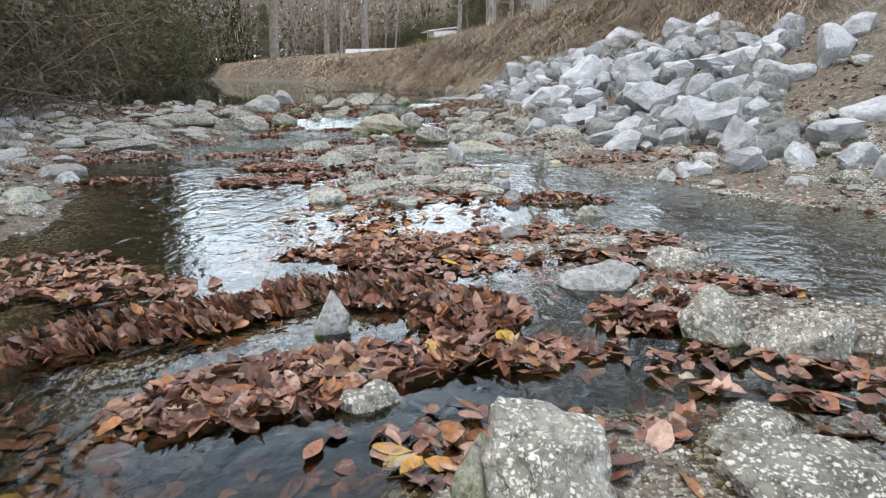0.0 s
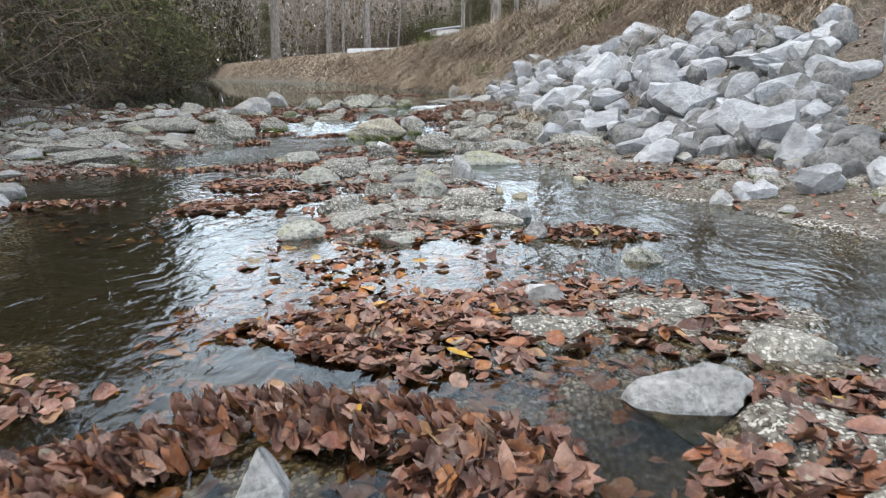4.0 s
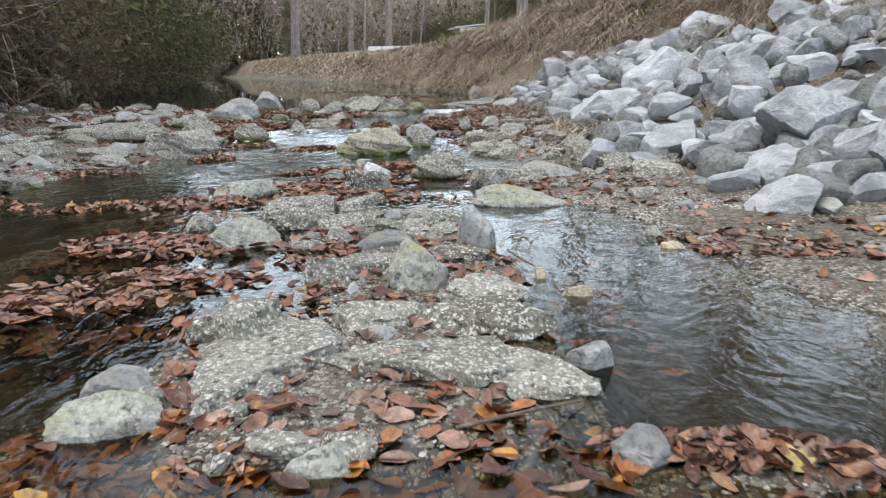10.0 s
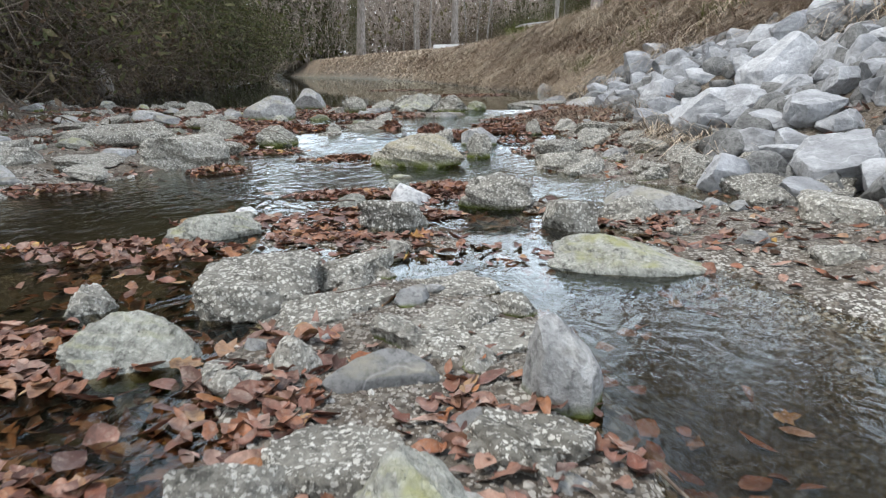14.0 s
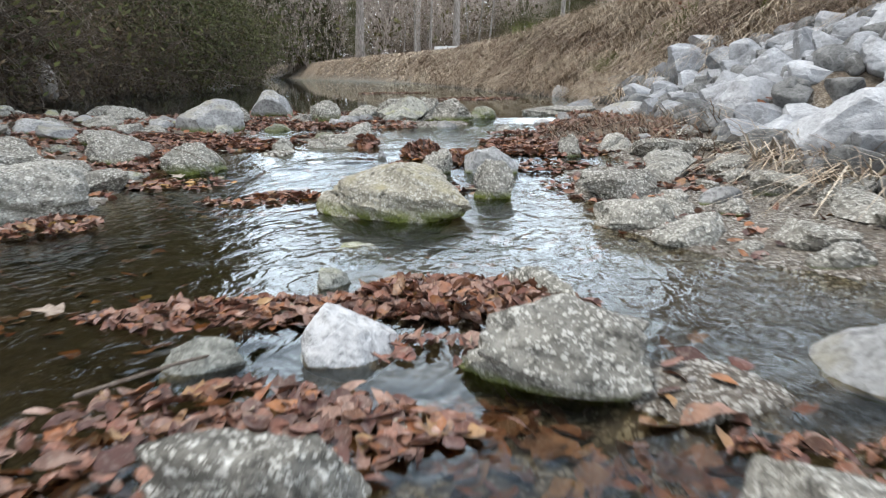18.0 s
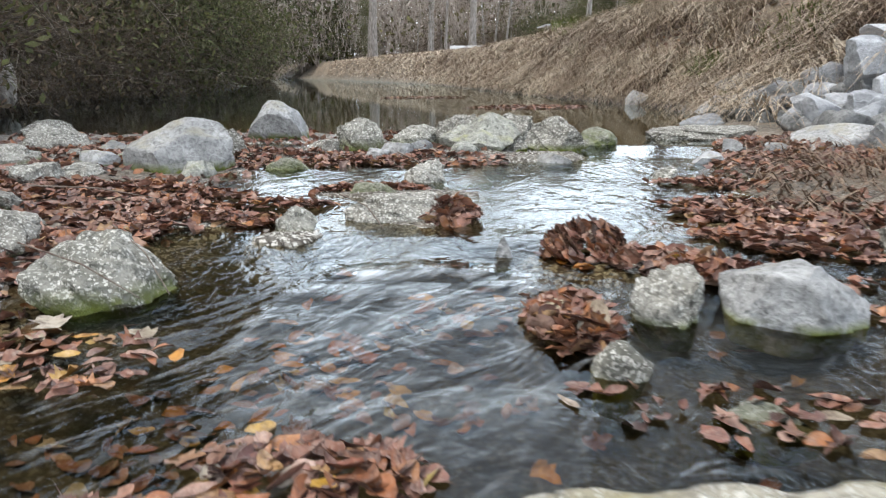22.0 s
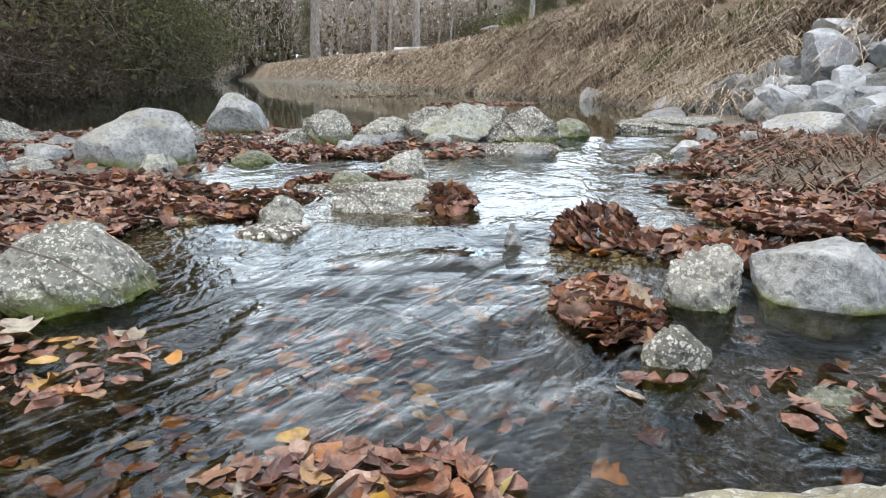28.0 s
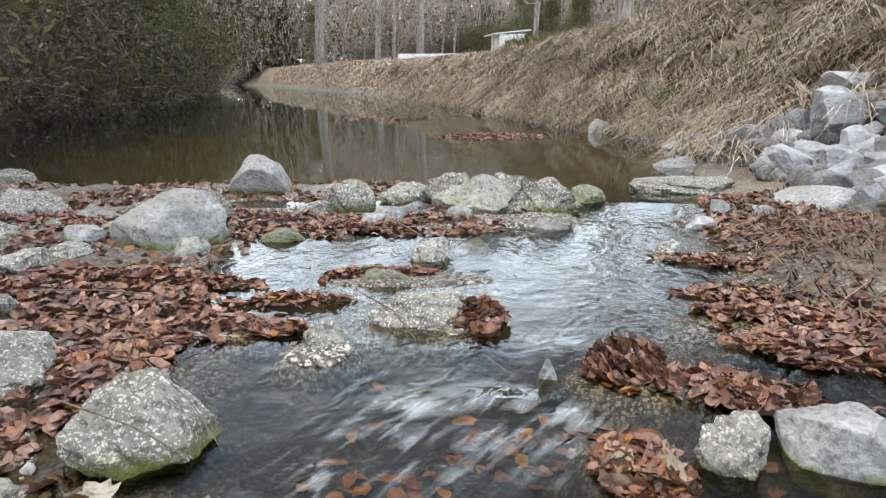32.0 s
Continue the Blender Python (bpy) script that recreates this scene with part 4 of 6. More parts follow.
def leaf_shape(kind, g):
    """One curled leaf of unit length, tip along +y: a blade folded along its midrib."""
    if kind == "oval":
        rim = [(0.0, 0.0), (0.16, 0.06), (0.27, 0.19), (0.34, 0.38), (0.33, 0.56), (0.26, 0.73), (0.13, 0.89), (0.0, 1.0)]
    elif kind == "long":
        rim = [(0.0, 0.0), (0.13, 0.16), (0.23, 0.42), (0.22, 0.66), (0.11, 0.88), (0.0, 1.0)]
    else:
        rim = [(0.0, 0.0), (0.22, 0.05), (0.46, 0.2), (0.25, 0.33), (0.50, 0.58), (0.22, 0.63), (0.16, 0.82), (0.0, 1.0)]
    k = len(rim)
    fold, curl, twist, bend = g.uniform(0.02, 0.5), g.uniform(-0.6, 0.9), g.uniform(-0.6, 0.6), g.uniform(-0.35, 0.35)
    verts = []
    for x, y in rim:
        verts.append((bend * (y - 0.5) ** 2, y, curl * (y - 0.5) ** 2))
    for side in (1, -1):
        for x, y in rim:
            z = fold * x + curl * (y - 0.5) ** 2 + side * twist * x * y + g.normal() * 0.015
            verts.append((side * x * (1 - 0.3 * fold) * g.uniform(0.8, 1.14) + bend * (y - 0.5) ** 2, y + g.normal() * 0.014, z))
    faces = []
    for i in range(k - 1):
        a, b, c, d = i, i + 1, k + i + 1, k + i
        faces.append((a, d, c, b) if i else (a, c, b))
        c, d = 2 * k + i + 1, 2 * k + i
        faces.append((a, b, c, d) if i else (a, b, c))
    stem = len(verts)
    verts += [(0.008, 0, curl * 0.25), (-0.008, 0, curl * 0.25), (0.0, -0.28, curl * 0.3 + 0.03)]
    faces.append((stem, stem + 1, stem + 2))
    return np.array(verts) - np.array([0, 0.5, 0]), faces


LEAF_SHAPES = [leaf_shape(("oval", "long", "oval", "oval", "lobed", "long")[k % 6], leaf_rng) for k in range(18)]
LEAF_MESH = [mesh_of("leaf", v, f, LEAF, True) for v, f in LEAF_SHAPES]
LEAF_MESH_Y = [mesh_of("leaf", v, f, LEAF_YELLOW, True) for v, f in LEAF_SHAPES[:5]]
LEAF_MESH_P = [mesh_of("leaf", v, f, LEAF_PALE, True) for v, f in LEAF_SHAPES[5:10]]


def joined(name, places, shapes, mat, parent=None, smooth=True):
    """Many small shapes in one mesh: places are (shape index, matrix)."""
    V, Fc, base = [], [], 0
    for k, m in places:
        v, f = shapes[k]
        V.append(v @ np.array(m.to_3x3()).T + np.array(m.translation))
        Fc.extend(tuple(i + base for i in q) for q in f)
        base += len(v)
    me = mesh_of(name, np.concatenate(V), Fc, mat, smooth)
    ob = new(name, me)
    ob.parent = parent
    return tagged(ob, kind="stuff")


def leaf_pile(x, y, rx, ry, turn, count, heap=0.03, size=0.1, single=66, label="heap of wet russet and brown fallen leaves", steep=0.6, yellow=0.015, sunk=False):
    """A drift of leaves: singly those on top, joined those beneath."""
    g = leaf_rng
    count = int(count * 1.35)
    pile = tagged(new("leaf_pile"), label, "leaves", "drifts of fallen leaves")
    pile.matrix_basis = pose(x, y, surface(x, y))
    inv = pile.matrix_basis.inverted()
    c, s = math.cos(radians(turn)), math.sin(radians(turn))
    r, a = np.sqrt(g.uniform(0, 1, count)), g.uniform(0, 2 * np.pi, count)
    r = r * (0.75 + 0.5 * vnoise(np.cos(a) * 2 + x * 3, np.sin(a) * 2 + y * 3, 3))
    u, v = r * np.cos(a) * rx, r * np.sin(a) * ry
    px, py = x + u * c - v * s, y + u * s + v * c
    zz = land(px, py)[0] if sunk else np.maximum(land(px, py)[0], water_level(px, py))
    order = np.argsort(-(1 - r) * heap + g.uniform(0, 0.01, count))
    low = []
    for n, i in enumerate(order):
        lift = 0.004 + heap * max(0.0, 1 - r[i] ** 2) * g.uniform(0.35, 1.0)
        k = int(g.integers(len(LEAF_SHAPES)))
        st = steep * (0.5 + 0.9 * min(1, heap / 0.04))
        if steep >= 1.0 and g.uniform() < 0.8:
            m = pose(px[i], py[i], zz[i] + lift + 0.012, g.normal(58, 15), g.normal() * 18, turn + 90 + g.normal() * 34) @ Matrix.Diagonal((0.6 * size * g.uniform(0.6, 1.1), 0.62 * size * g.uniform(0.6, 1.15), 0.6 * size, 1))
        else:
            m = pose(px[i], py[i], zz[i] + lift, g.normal() * 27 * st, g.normal() * 25 * st, g.uniform(0, 360)) @ Matrix.Diagonal((0.68 * size * g.uniform(0.5, 1.15), 0.68 * size * g.uniform(0.55, 1.3), 0.68 * size * g.uniform(0.6, 1.5), 1))
        if n < single:
            p = g.uniform()
            me = LEAF_MESH_Y[k % 5] if p < yellow else LEAF_MESH_P[k % 5] if p < yellow + 0.03 else LEAF_MESH[k]
            part("leaf", me, pile, m=inv @ m)
        else:
            low.append((k, inv @ m))
    if low:
        part_ob = joined("leaf_layer", low, LEAF_SHAPES, LEAF_MANY, pile)
    return pile


tagged(joined("rubble", [(k % 8, pose(x, y, height(x, y) + r * 0.3, rip_rng.uniform(-40, 40), rip_rng.uniform(-40, 40), rip_rng.uniform(0, 360)) @ Matrix.Scale(r, 4)) for k, (x, y, r) in enumerate(rubble)], RUBBLE, STONE["rubble"]), "broken limestone rubble between the riprap blocks, darkened for shaded gaps", "rubble")

# lower reach
leaf_pile(-0.78, 1.78, 0.42, 0.11, 28, 330, 0.055, 0.105, steep=1.0, label="curved ridge of wet russet leaves packed on edge")
leaf_pile(-0.25, 2.02, 0.34, 0.10, -8, 260, 0.055, 0.1, steep=1.0)
leaf_pile(0.05, 1.85, 0.16, 0.18, 0, 170, 0.05, 0.1, steep=0.9)
leaf_pile(-0.35, 1.42, 0.42, 0.17, 22, 300, 0.03, 0.105)
leaf_pile(0.1, 1.55, 0.25, 0.1, 0, 70, 0.03, 0.105)
leaf_pile(-0.75, 1.3, 0.5, 0.25, 10, 90, 0.0, 0.1, steep=0.15, yellow=0.12, sunk=True, label="sunken leaves on the dark creek bed")
leaf_pile(0.0, 1.15, 0.25, 0.15, 0, 40, 0.0, 0.1, steep=0.2, yellow=0.1)
leaf_pile(-0.05, 2.45, 0.25, 0.25, 0, 150, 0.02, 0.085)
leaf_pile(-0.25, 2.5, 0.14, 0.2, 0, 120, 0.03, 0.09)
leaf_pile(0.55, 1.8, 0.15, 0.12, -20, 80, 0.02, 0.095)
leaf_pile(0.75, 1.4, 0.4, 0.14, -20, 75, 0.01, 0.09, steep=0.35)
leaf_pile(0.85, 2.05, 0.3, 0.10, -25, 90, 0.02, 0.09)
leaf_pile(-1.45, 2.3, 0.35, 0.3, 0, 190, 0.02, 0.09)
leaf_pile(-1.05, 2.15, 0.3, 0.12, 0, 80, 0.015, 0.09)
leaf_pile(0.0, 2.68, 0.5, 0.22, 0, 330, 0.012, 0.08, label="flat mat of soaked russet leaves in the shallows", steep=0.35, sunk=True)
leaf_pile(-0.2, 2.55, 0.4, 0.14, 0, 120, 0.012, 0.085, steep=0.4)
leaf_pile(0.55, 2.75, 0.4, 0.16, -20, 110, 0.01, 0.08, steep=0.3)
leaf_pile(-2.1, 4.5, 0.35, 0.08, 0, 110, 0.02, 0.09)
leaf_pile(-1.8, 4.3, 0.5, 0.3, 0, 60, 0.0, 0.09, sunk=True, yellow=0.1, steep=0.2)
# middle reach
leaf_pile(-0.5, 3.35, 0.3, 0.18, 0, 150, 0.006, 0.085, steep=0.25, yellow=0.08, sunk=True)
leaf_pile(-1.05, 4.45, 0.45, 0.2, 24, 260, 0.01, 0.085, steep=0.35)
leaf_pile(-0.72, 4.72, 0.16, 0.2, 0, 80, 0.0, 0.085, steep=0.2, sunk=True)
leaf_pile(-1.3, 4.75, 0.3, 0.16, 10, 100, 0.0, 0.085, steep=0.2, sunk=True)
leaf_pile(0.55, 3.55, 0.28, 0.05, -10, 120, 0.035, 0.085)
leaf_pile(-1.15, 5.05, 0.42, 0.2, 0, 170, 0.008, 0.09, steep=0.3)
leaf_pile(-0.2, 4.15, 0.45, 0.45, 0, 80, 0.006, 0.08, single=60, label="loose brown leaves strewn on the gravel bar")
leaf_pile(0.02, 4.8, 0.2, 0.25, 0, 70, 0.012, 0.08)
leaf_pile(-0.45, 4.9, 0.15, 0.2, 0, 50, 0.01, 0.08)
leaf_pile(-1.35, 5.98, 0.36, 0.14, 6, 170, 0.02, 0.085)
leaf_pile(-1.85, 5.9, 0.22, 0.12, 30, 70, 0.01, 0.085)
leaf_pile(-0.6, 6.27, 0.34, 0.12, 0, 170, 0.0, 0.085, steep=0.3, yellow=0.06, sunk=True)
leaf_pile(-0.36, 7.40, 0.3, 0.15, 0, 330, 0.035, 0.085, steep=0.8, yellow=0.03)
leaf_pile(-0.85, 7.24, 0.36, 0.1, 14, 250, 0.015, 0.085, steep=0.5)
leaf_pile(-0.6, 6.72, 0.36, 0.13, 0, 190, 0.012, 0.085, steep=0.5)
leaf_pile(-0.3, 6.05, 0.4, 0.14, 0, 60, 0.004, 0.085, steep=0.25)
leaf_pile(-1.0, 6.5, 0.4, 0.16, 0, 110, 0.004, 0.085, steep=0.2)
leaf_pile(-0.5, 6.4, 0.3, 0.14, 0, 80, 0.004, 0.085, steep=0.2, sunk=True)
leaf_pile(0.4, 6.62, 0.25, 0.1, -20, 110, 0.018, 0.08)
leaf_pile(-0.3, 7.05, 0.3, 0.06, 0, 70, 0.02, 0.08)
leaf_pile(-2.75, 5.95, 0.55, 0.3, 0, 230, 0.025, 0.085)
leaf_pile(-2.02, 8.15, 0.16, 0.2, 0, 130, 0.04, 0.085)
leaf_pile(-2.6, 7.3, 0.3, 0.2, 0, 110, 0.02, 0.085)
leaf_pile(1.15, 4.9, 0.45, 0.16, -35, 120, 0.01, 0.08, single=60, label="loose brown leaves on the gravel apron")
leaf_pile(0.9, 6.4, 0.6, 0.4, 0, 90, 0.006, 0.08, single=60, label="loose brown leaves on the gravel apron")
leaf_pile(1.7, 5.0, 0.5, 0.35, 0, 110, 0.006, 0.08, single=60, label="loose brown leaves on the gravel apron")
# upper reach
leaf_pile(-0.85, 10.02, 0.13, 0.09, 0, 150, 0.075, 0.1, steep=1.0, label="domed heap of dark wet leaves caught in the current")
leaf_pile(-0.55, 9.86, 0.26, 0.08, -22, 200, 0.04, 0.105, steep=0.8)
leaf_pile(-0.9, 9.5, 0.09, 0.16, 15, 150, 0.05, 0.105, steep=0.8)
leaf_pile(-1.3, 10.38, 0.14, 0.09, -35, 160, 0.07, 0.1, steep=0.9)
leaf_pile(-1.72, 10.9, 0.26, 0.06, 0, 140, 0.03, 0.085)
leaf_pile(-2.1, 10.25, 0.25, 0.05, 0, 130, 0.035, 0.085)
leaf_pile(-2.75, 10.45, 0.5, 0.22, 0, 280, 0.02, 0.095)
leaf_pile(-2.5, 9.8, 0.3, 0.2, 0, 170, 0.025, 0.1, label="heap of tan sycamore leaves at the waterline")
leaf_pile(-2.05, 9.2, 0.25, 0.14, 0, 70, 0.005, 0.09, steep=0.2, yellow=0.1)
leaf_pile(-3.0, 11.75, 1.3, 0.3, 0, 900, 0.025, 0.085, label="brown leaves packed between the dam stones")
leaf_pile(-1.7, 11.8, 0.5, 0.2, 0, 300, 0.02, 0.08)
leaf_pile(-0.2, 10.45, 0.36, 0.1, -10, 220, 0.025, 0.085)
leaf_pile(-0.25, 11.15, 0.25, 0.06, -10, 110, 0.025, 0.08)
leaf_pile(0.15, 11.6, 0.3, 0.5, 0, 260, 0.03, 0.08, label="drift of curled brown leaves in dead weeds")
leaf_pile(0.1, 10.4, 0.35, 0.3, 0, 150, 0.012, 0.085)
leaf_pile(-0.15, 9.7, 0.3, 0.16, 0, 80, 0.006, 0.085, steep=0.25)
leaf_pile(-0.6, 9.15, 0.3, 0.12, 0, 36, 0.003, 0.09, steep=0.2)
leaf_pile(-1.5, 8.72, 0.2, 0.07, 0, 40, 0.004, 0.085, steep=0.25)
leaf_pile(-1.1, 9.75, 0.3, 0.12, 0, 50, 0.0, 0.09, steep=0.2, yellow=0.15, sunk=True, label="orange leaves under the running water")
leaf_pile(-1.3, 9.35, 0.35, 0.15, 0, 40, 0.0, 0.09, steep=0.2, yellow=0.15, sunk=True, label="orange leaves under the running water")
leaf_pile(-0.2, 8.3, 0.4, 0.3, 0, 50, 0.003, 0.08, steep=0.2, sunk=True)
leaf_pile(-1.2, 7.6, 0.5, 0.3, 0, 40, 0.0, 0.085, steep=0.2, yellow=0.1, sunk=True)
leaf_pile(-4.6, 11.6, 0.8, 0.4, 0, 420, 0.02, 0.085)
leaf_pile(-0.15, 10.15, 0.4, 0.16, -10, 300, 0.015, 0.09)
leaf_pile(-0.3, 10.7, 0.25, 0.1, 0, 130, 0.01, 0.085)
leaf_pile(-2.6, 10.1, 0.35, 0.2, 0, 260, 0.02, 0.1)
leaf_pile(-2.65, 9.45, 0.25, 0.2, 0, 170, 0.02, 0.1)
leaf_pile(-2.7, 10.75, 0.45, 0.12, 0, 260, 0.025, 0.09)
leaf_pile(-3.4, 10.6, 0.5, 0.3, 0, 300, 0.02, 0.09)
leaf_pile(-2.0, 10.55, 0.2, 0.08, 0, 90, 0.02, 0.09)
leaf_pile(0.35, 9.2, 0.4, 0.4, 0, 150, 0.006, 0.08)
leaf_pile(-1.32, 8.88, 0.2, 0.07, 0, 90, 0.02, 0.095, label="small raft of leaves caught in front of the boulder")
leaf_pile(-1.75, 9.0, 0.3, 0.14, 0, 40, 0.0, 0.09, steep=0.2, yellow=0.2, sunk=True)
leaf_pile(-0.6, 3.15, 0.2, 0.2, 0, 90, 0.0, 0.09, steep=0.3, yellow=0.1, sunk=True)
leaf_pile(-0.8, 3.65, 0.2, 0.15, 0, 50, 0.0, 0.09, steep=0.3, yellow=0.12, sunk=True)
leaf_pile(-1.2, 1.7, 0.3, 0.3, 0, 100, 0.0, 0.1, steep=0.3, yellow=0.08, sunk=True)
for x, y, rx, ry, n, heap in ((0.5, 11.9, 0.3, 0.45, 330, 0.05), (0.75, 11.2, 0.25, 0.4, 200, 0.03), (0.35, 12.4, 0.35, 0.2, 200, 0.04), (0.6, 10.5, 0.3, 0.4, 160, 0.015)):
    leaf_pile(x, y, rx, ry, 0, n, heap, 0.08, single=30, steep=0.9, label="drift of curled brown leaves in dead weeds")
# rafts of pale litter on the pool
leaf_pile(-1.15, 17.4, 0.75, 0.55, 10, 420, 0.004, 0.09, single=40, steep=0.15, label="raft of pale floating leaf litter on the pool")
leaf_pile(-3.3, 21.4, 0.9, 0.25, 0, 200, 0.004, 0.1, single=30, steep=0.15, label="raft of pale floating leaf litter on the pool")

# leaf litter on the right bank
litter = []
LX, LY = leaf_rng.uniform(0, 7, 24000), leaf_rng.uniform(8, 26, 24000)
LZ, _, _, LS, _, LR = land(LX, LY)
for i in np.nonzero((LS > 0.25) & (LR > 0.1) & (fbm(LX, LY, 0.8, 3, 19) > -0.04))[0][:5200]:
    litter.append((int(leaf_rng.integers(18)), pose(LX[i], LY[i], LZ[i] + 0.02, leaf_rng.normal() * 25, leaf_rng.normal() * 25 - 25, leaf_rng.uniform(0, 360)) @ Matrix.Scale(0.08 * leaf_rng.uniform(0.6, 1.3), 4)))
tagged(joined("leaf_litter", litter, LEAF_SHAPES, LEAF_MANY), "brown leaf litter strewn over the grassy bank", "leaves")


def strewn(label, n, x0, x1, y0, y1, size, test, under=False, flat=18, mat=None):
    """Single leaves scattered wide between the drifts, in one mesh; under: on the bed below the water."""
    g = leaf_rng
    X, Y = g.uniform(x0, x1, n * 6), g.uniform(y0, y1, n * 6)
    z, wet, soil, s, q, rel = land(X, Y)
    ok = np.nonzero(test(X, Y, s, q, rel) & (fbm(X, Y, 2.4, 3, 91) + g.normal(0, 0.12, len(X)) > -0.02))[0][:n]
    zz = z if under else np.where(g.uniform(size=len(X)) < 0.12, np.maximum(z, water_level(X, Y)), np.maximum(z, water_level(X, Y) - 0.042))
    tagged(joined("scattered_leaves", [(int(g.integers(18)), pose(X[i], Y[i], zz[i] + 0.005, g.normal() * flat, g.normal() * flat, g.uniform(0, 360)) @ Matrix.Diagonal((size * g.uniform(0.5, 1.0), size * g.uniform(0.5, 1.0), size * g.uniform(0.4, 1.0), 1))) for i in ok], LEAF_SHAPES, mat or LEAF_MANY), label, "leaves")


strewn("russet leaves strewn over the shallow bar", 420, -0.75, 0.9, 2.3, 3.75, 0.085, lambda X, Y, s, q, r: r > -0.07)
strewn("sunken orange leaves on the creek bed", 420, -0.9, 0.4, 2.2, 3.9, 0.09, lambda X, Y, s, q, r: r < 0.0, True, 9, LEAF_ORANGE)
strewn("matted orange leaves on the shallow bar", 620, -0.85, -0.2, 2.75, 3.75, 0.085, lambda X, Y, s, q, r: (r > -0.13) & (r < -0.025), True, 12, LEAF_ORANGE)
strewn("leaves strewn among the ledges of the bar", 260, -0.6, 0.5, 3.6, 5.6, 0.075, lambda X, Y, s, q, r: r > -0.02)
strewn("sunken and floating leaves beside the bar", 950, -1.5, -0.35, 4.1, 5.3, 0.085, lambda X, Y, s, q, r: r < 0.02)
strewn("dim leaves on the bed beside the bar", 300, -1.6, 0.6, 4.1, 6.0, 0.085, lambda X, Y, s, q, r: r < -0.03, True, 9)
strewn("sunken russet leaves on the creek bed", 620, -1.5, 0.2, 5.45, 6.9, 0.09, lambda X, Y, s, q, r: r < 0.0, True, 9)
strewn("russet leaves strewn along the shallows", 200, -1.3, 0.6, 5.7, 7.3, 0.08, lambda X, Y, s, q, r: r > -0.05)
strewn("orange leaves swept through the low falls", 70, -1.75, -0.85, 8.9, 10.15, 0.085, lambda X, Y, s, q, r: r < 0.0, True, 12, LEAF_ORANGE)
strewn("russet leaves awash in the shallow margin", 260, -1.45, -0.45, 5.5, 6.6, 0.085, lambda X, Y, s, q, r: r < 0.02, False, 12)
strewn("dim sunken leaves below the low falls", 130, -2.3, 0.3, 7.2, 10.0, 0.09, lambda X, Y, s, q, r: r < -0.01, True, 9)
strewn("brown leaves lodged between stones of the flat", 2200, -5.0, -1.95, 8.8, 12.3, 0.085, lambda X, Y, s, q, r: r > -0.03, False, 28)
strewn("brown leaves packed along the crest of the stone dam", 1500, -6.2, -1.3, 11.9, 13.4, 0.085, lambda X, Y, s, q, r: r > -0.03, False, 28)
strewn("brown leaves strewn beside the chute", 620, -0.6, 1.0, 9.0, 12.4, 0.08, lambda X, Y, s, q, r: r > -0.04, False, 24)
strewn("brown leaves on the gravel apron", 1300, 0.3, 3.6, 2.6, 9.0, 0.07, lambda X, Y, s, q, r: s > 0.0)
strewn("brown leaves on the stony flat", 2200, -8, -1.9, 4, 12.5, 0.085, lambda X, Y, s, q, r: q > 0.0)
strewn("drowned leaves on the bed of the near shallows", 320, -1.3, 0.9, 0.9, 2.4, 0.095, lambda X, Y, s, q, r: r < 0.0, True, 9)
strewn("russet leaves strewn over the near shallows", 170, -1.0, 1.0, 1.0, 2.5, 0.09, lambda X, Y, s, q, r: r > -0.06)


def big_leaf(x, y, size, turn, label):
    me = mesh_of("leaf", *LEAF_SHAPES[4], LEAF_PALE)
    ob = new("leaf", me)
    ob.matrix_basis = pose(x, y, surface(x, y) + 0.012, 6, -5, turn) @ Matrix.Diagonal((size * 0.9, size * 0.75, size * 0.4, 1))
    tagged(ob, label, "leaf")


for x, y, size, turn in ((-0.73, 3.23, 0.13, 80), (-1.32, 7.18, 0.12, 100), (-2.15, 9.38, 0.13, 60), (-2.24, 9.52, 0.1, 10), (-1.89, 9.34, 0.1, 75), (-0.17, 1.36, 0.13, 30), (-0.27, 2.55, 0.1, 170), (0.03, 2.4, 0.09, 20)):
    big_leaf(x, y, size, turn, "large pale sycamore leaf lying on the water")

for x, y, turn in ((-0.486, 3.27, 30), (-0.095, 3.19, 110), (-0.017, 3.19, 200), (-0.62, 3.42, 80), (-1.75, 9.25, 20), (-1.45, 8.98, 140)):
    ob = new("leaf", LEAF_MESH_Y[2])
    ob.matrix_basis = pose(x, y, surface(x, y) + 0.008, 5, -6, turn) @ Matrix.Diagonal((0.055, 0.06, 0.04, 1))
    tagged(ob, "bright yellow leaf lying in the shallow water", "leaf")

# ---- loose stones and pebbles ----
LOOSE = {}
for kind in ("grey", "speck", "slab", "green"):
    for k in range(7):
        v, f = stone_mesh(kind, 500 + 31 * k + len(kind), 4)
        v = v * np.array([1, 0.72, 0.42 if kind == "slab" else 0.6])
        me = mesh_of("stone", v, f, STONE[kind])
        me.set_sharp_from_angle(angle=radians(38))
        LOOSE.setdefault(kind, []).append(me)
loose_rng = random.Random(9)
loose_at = []


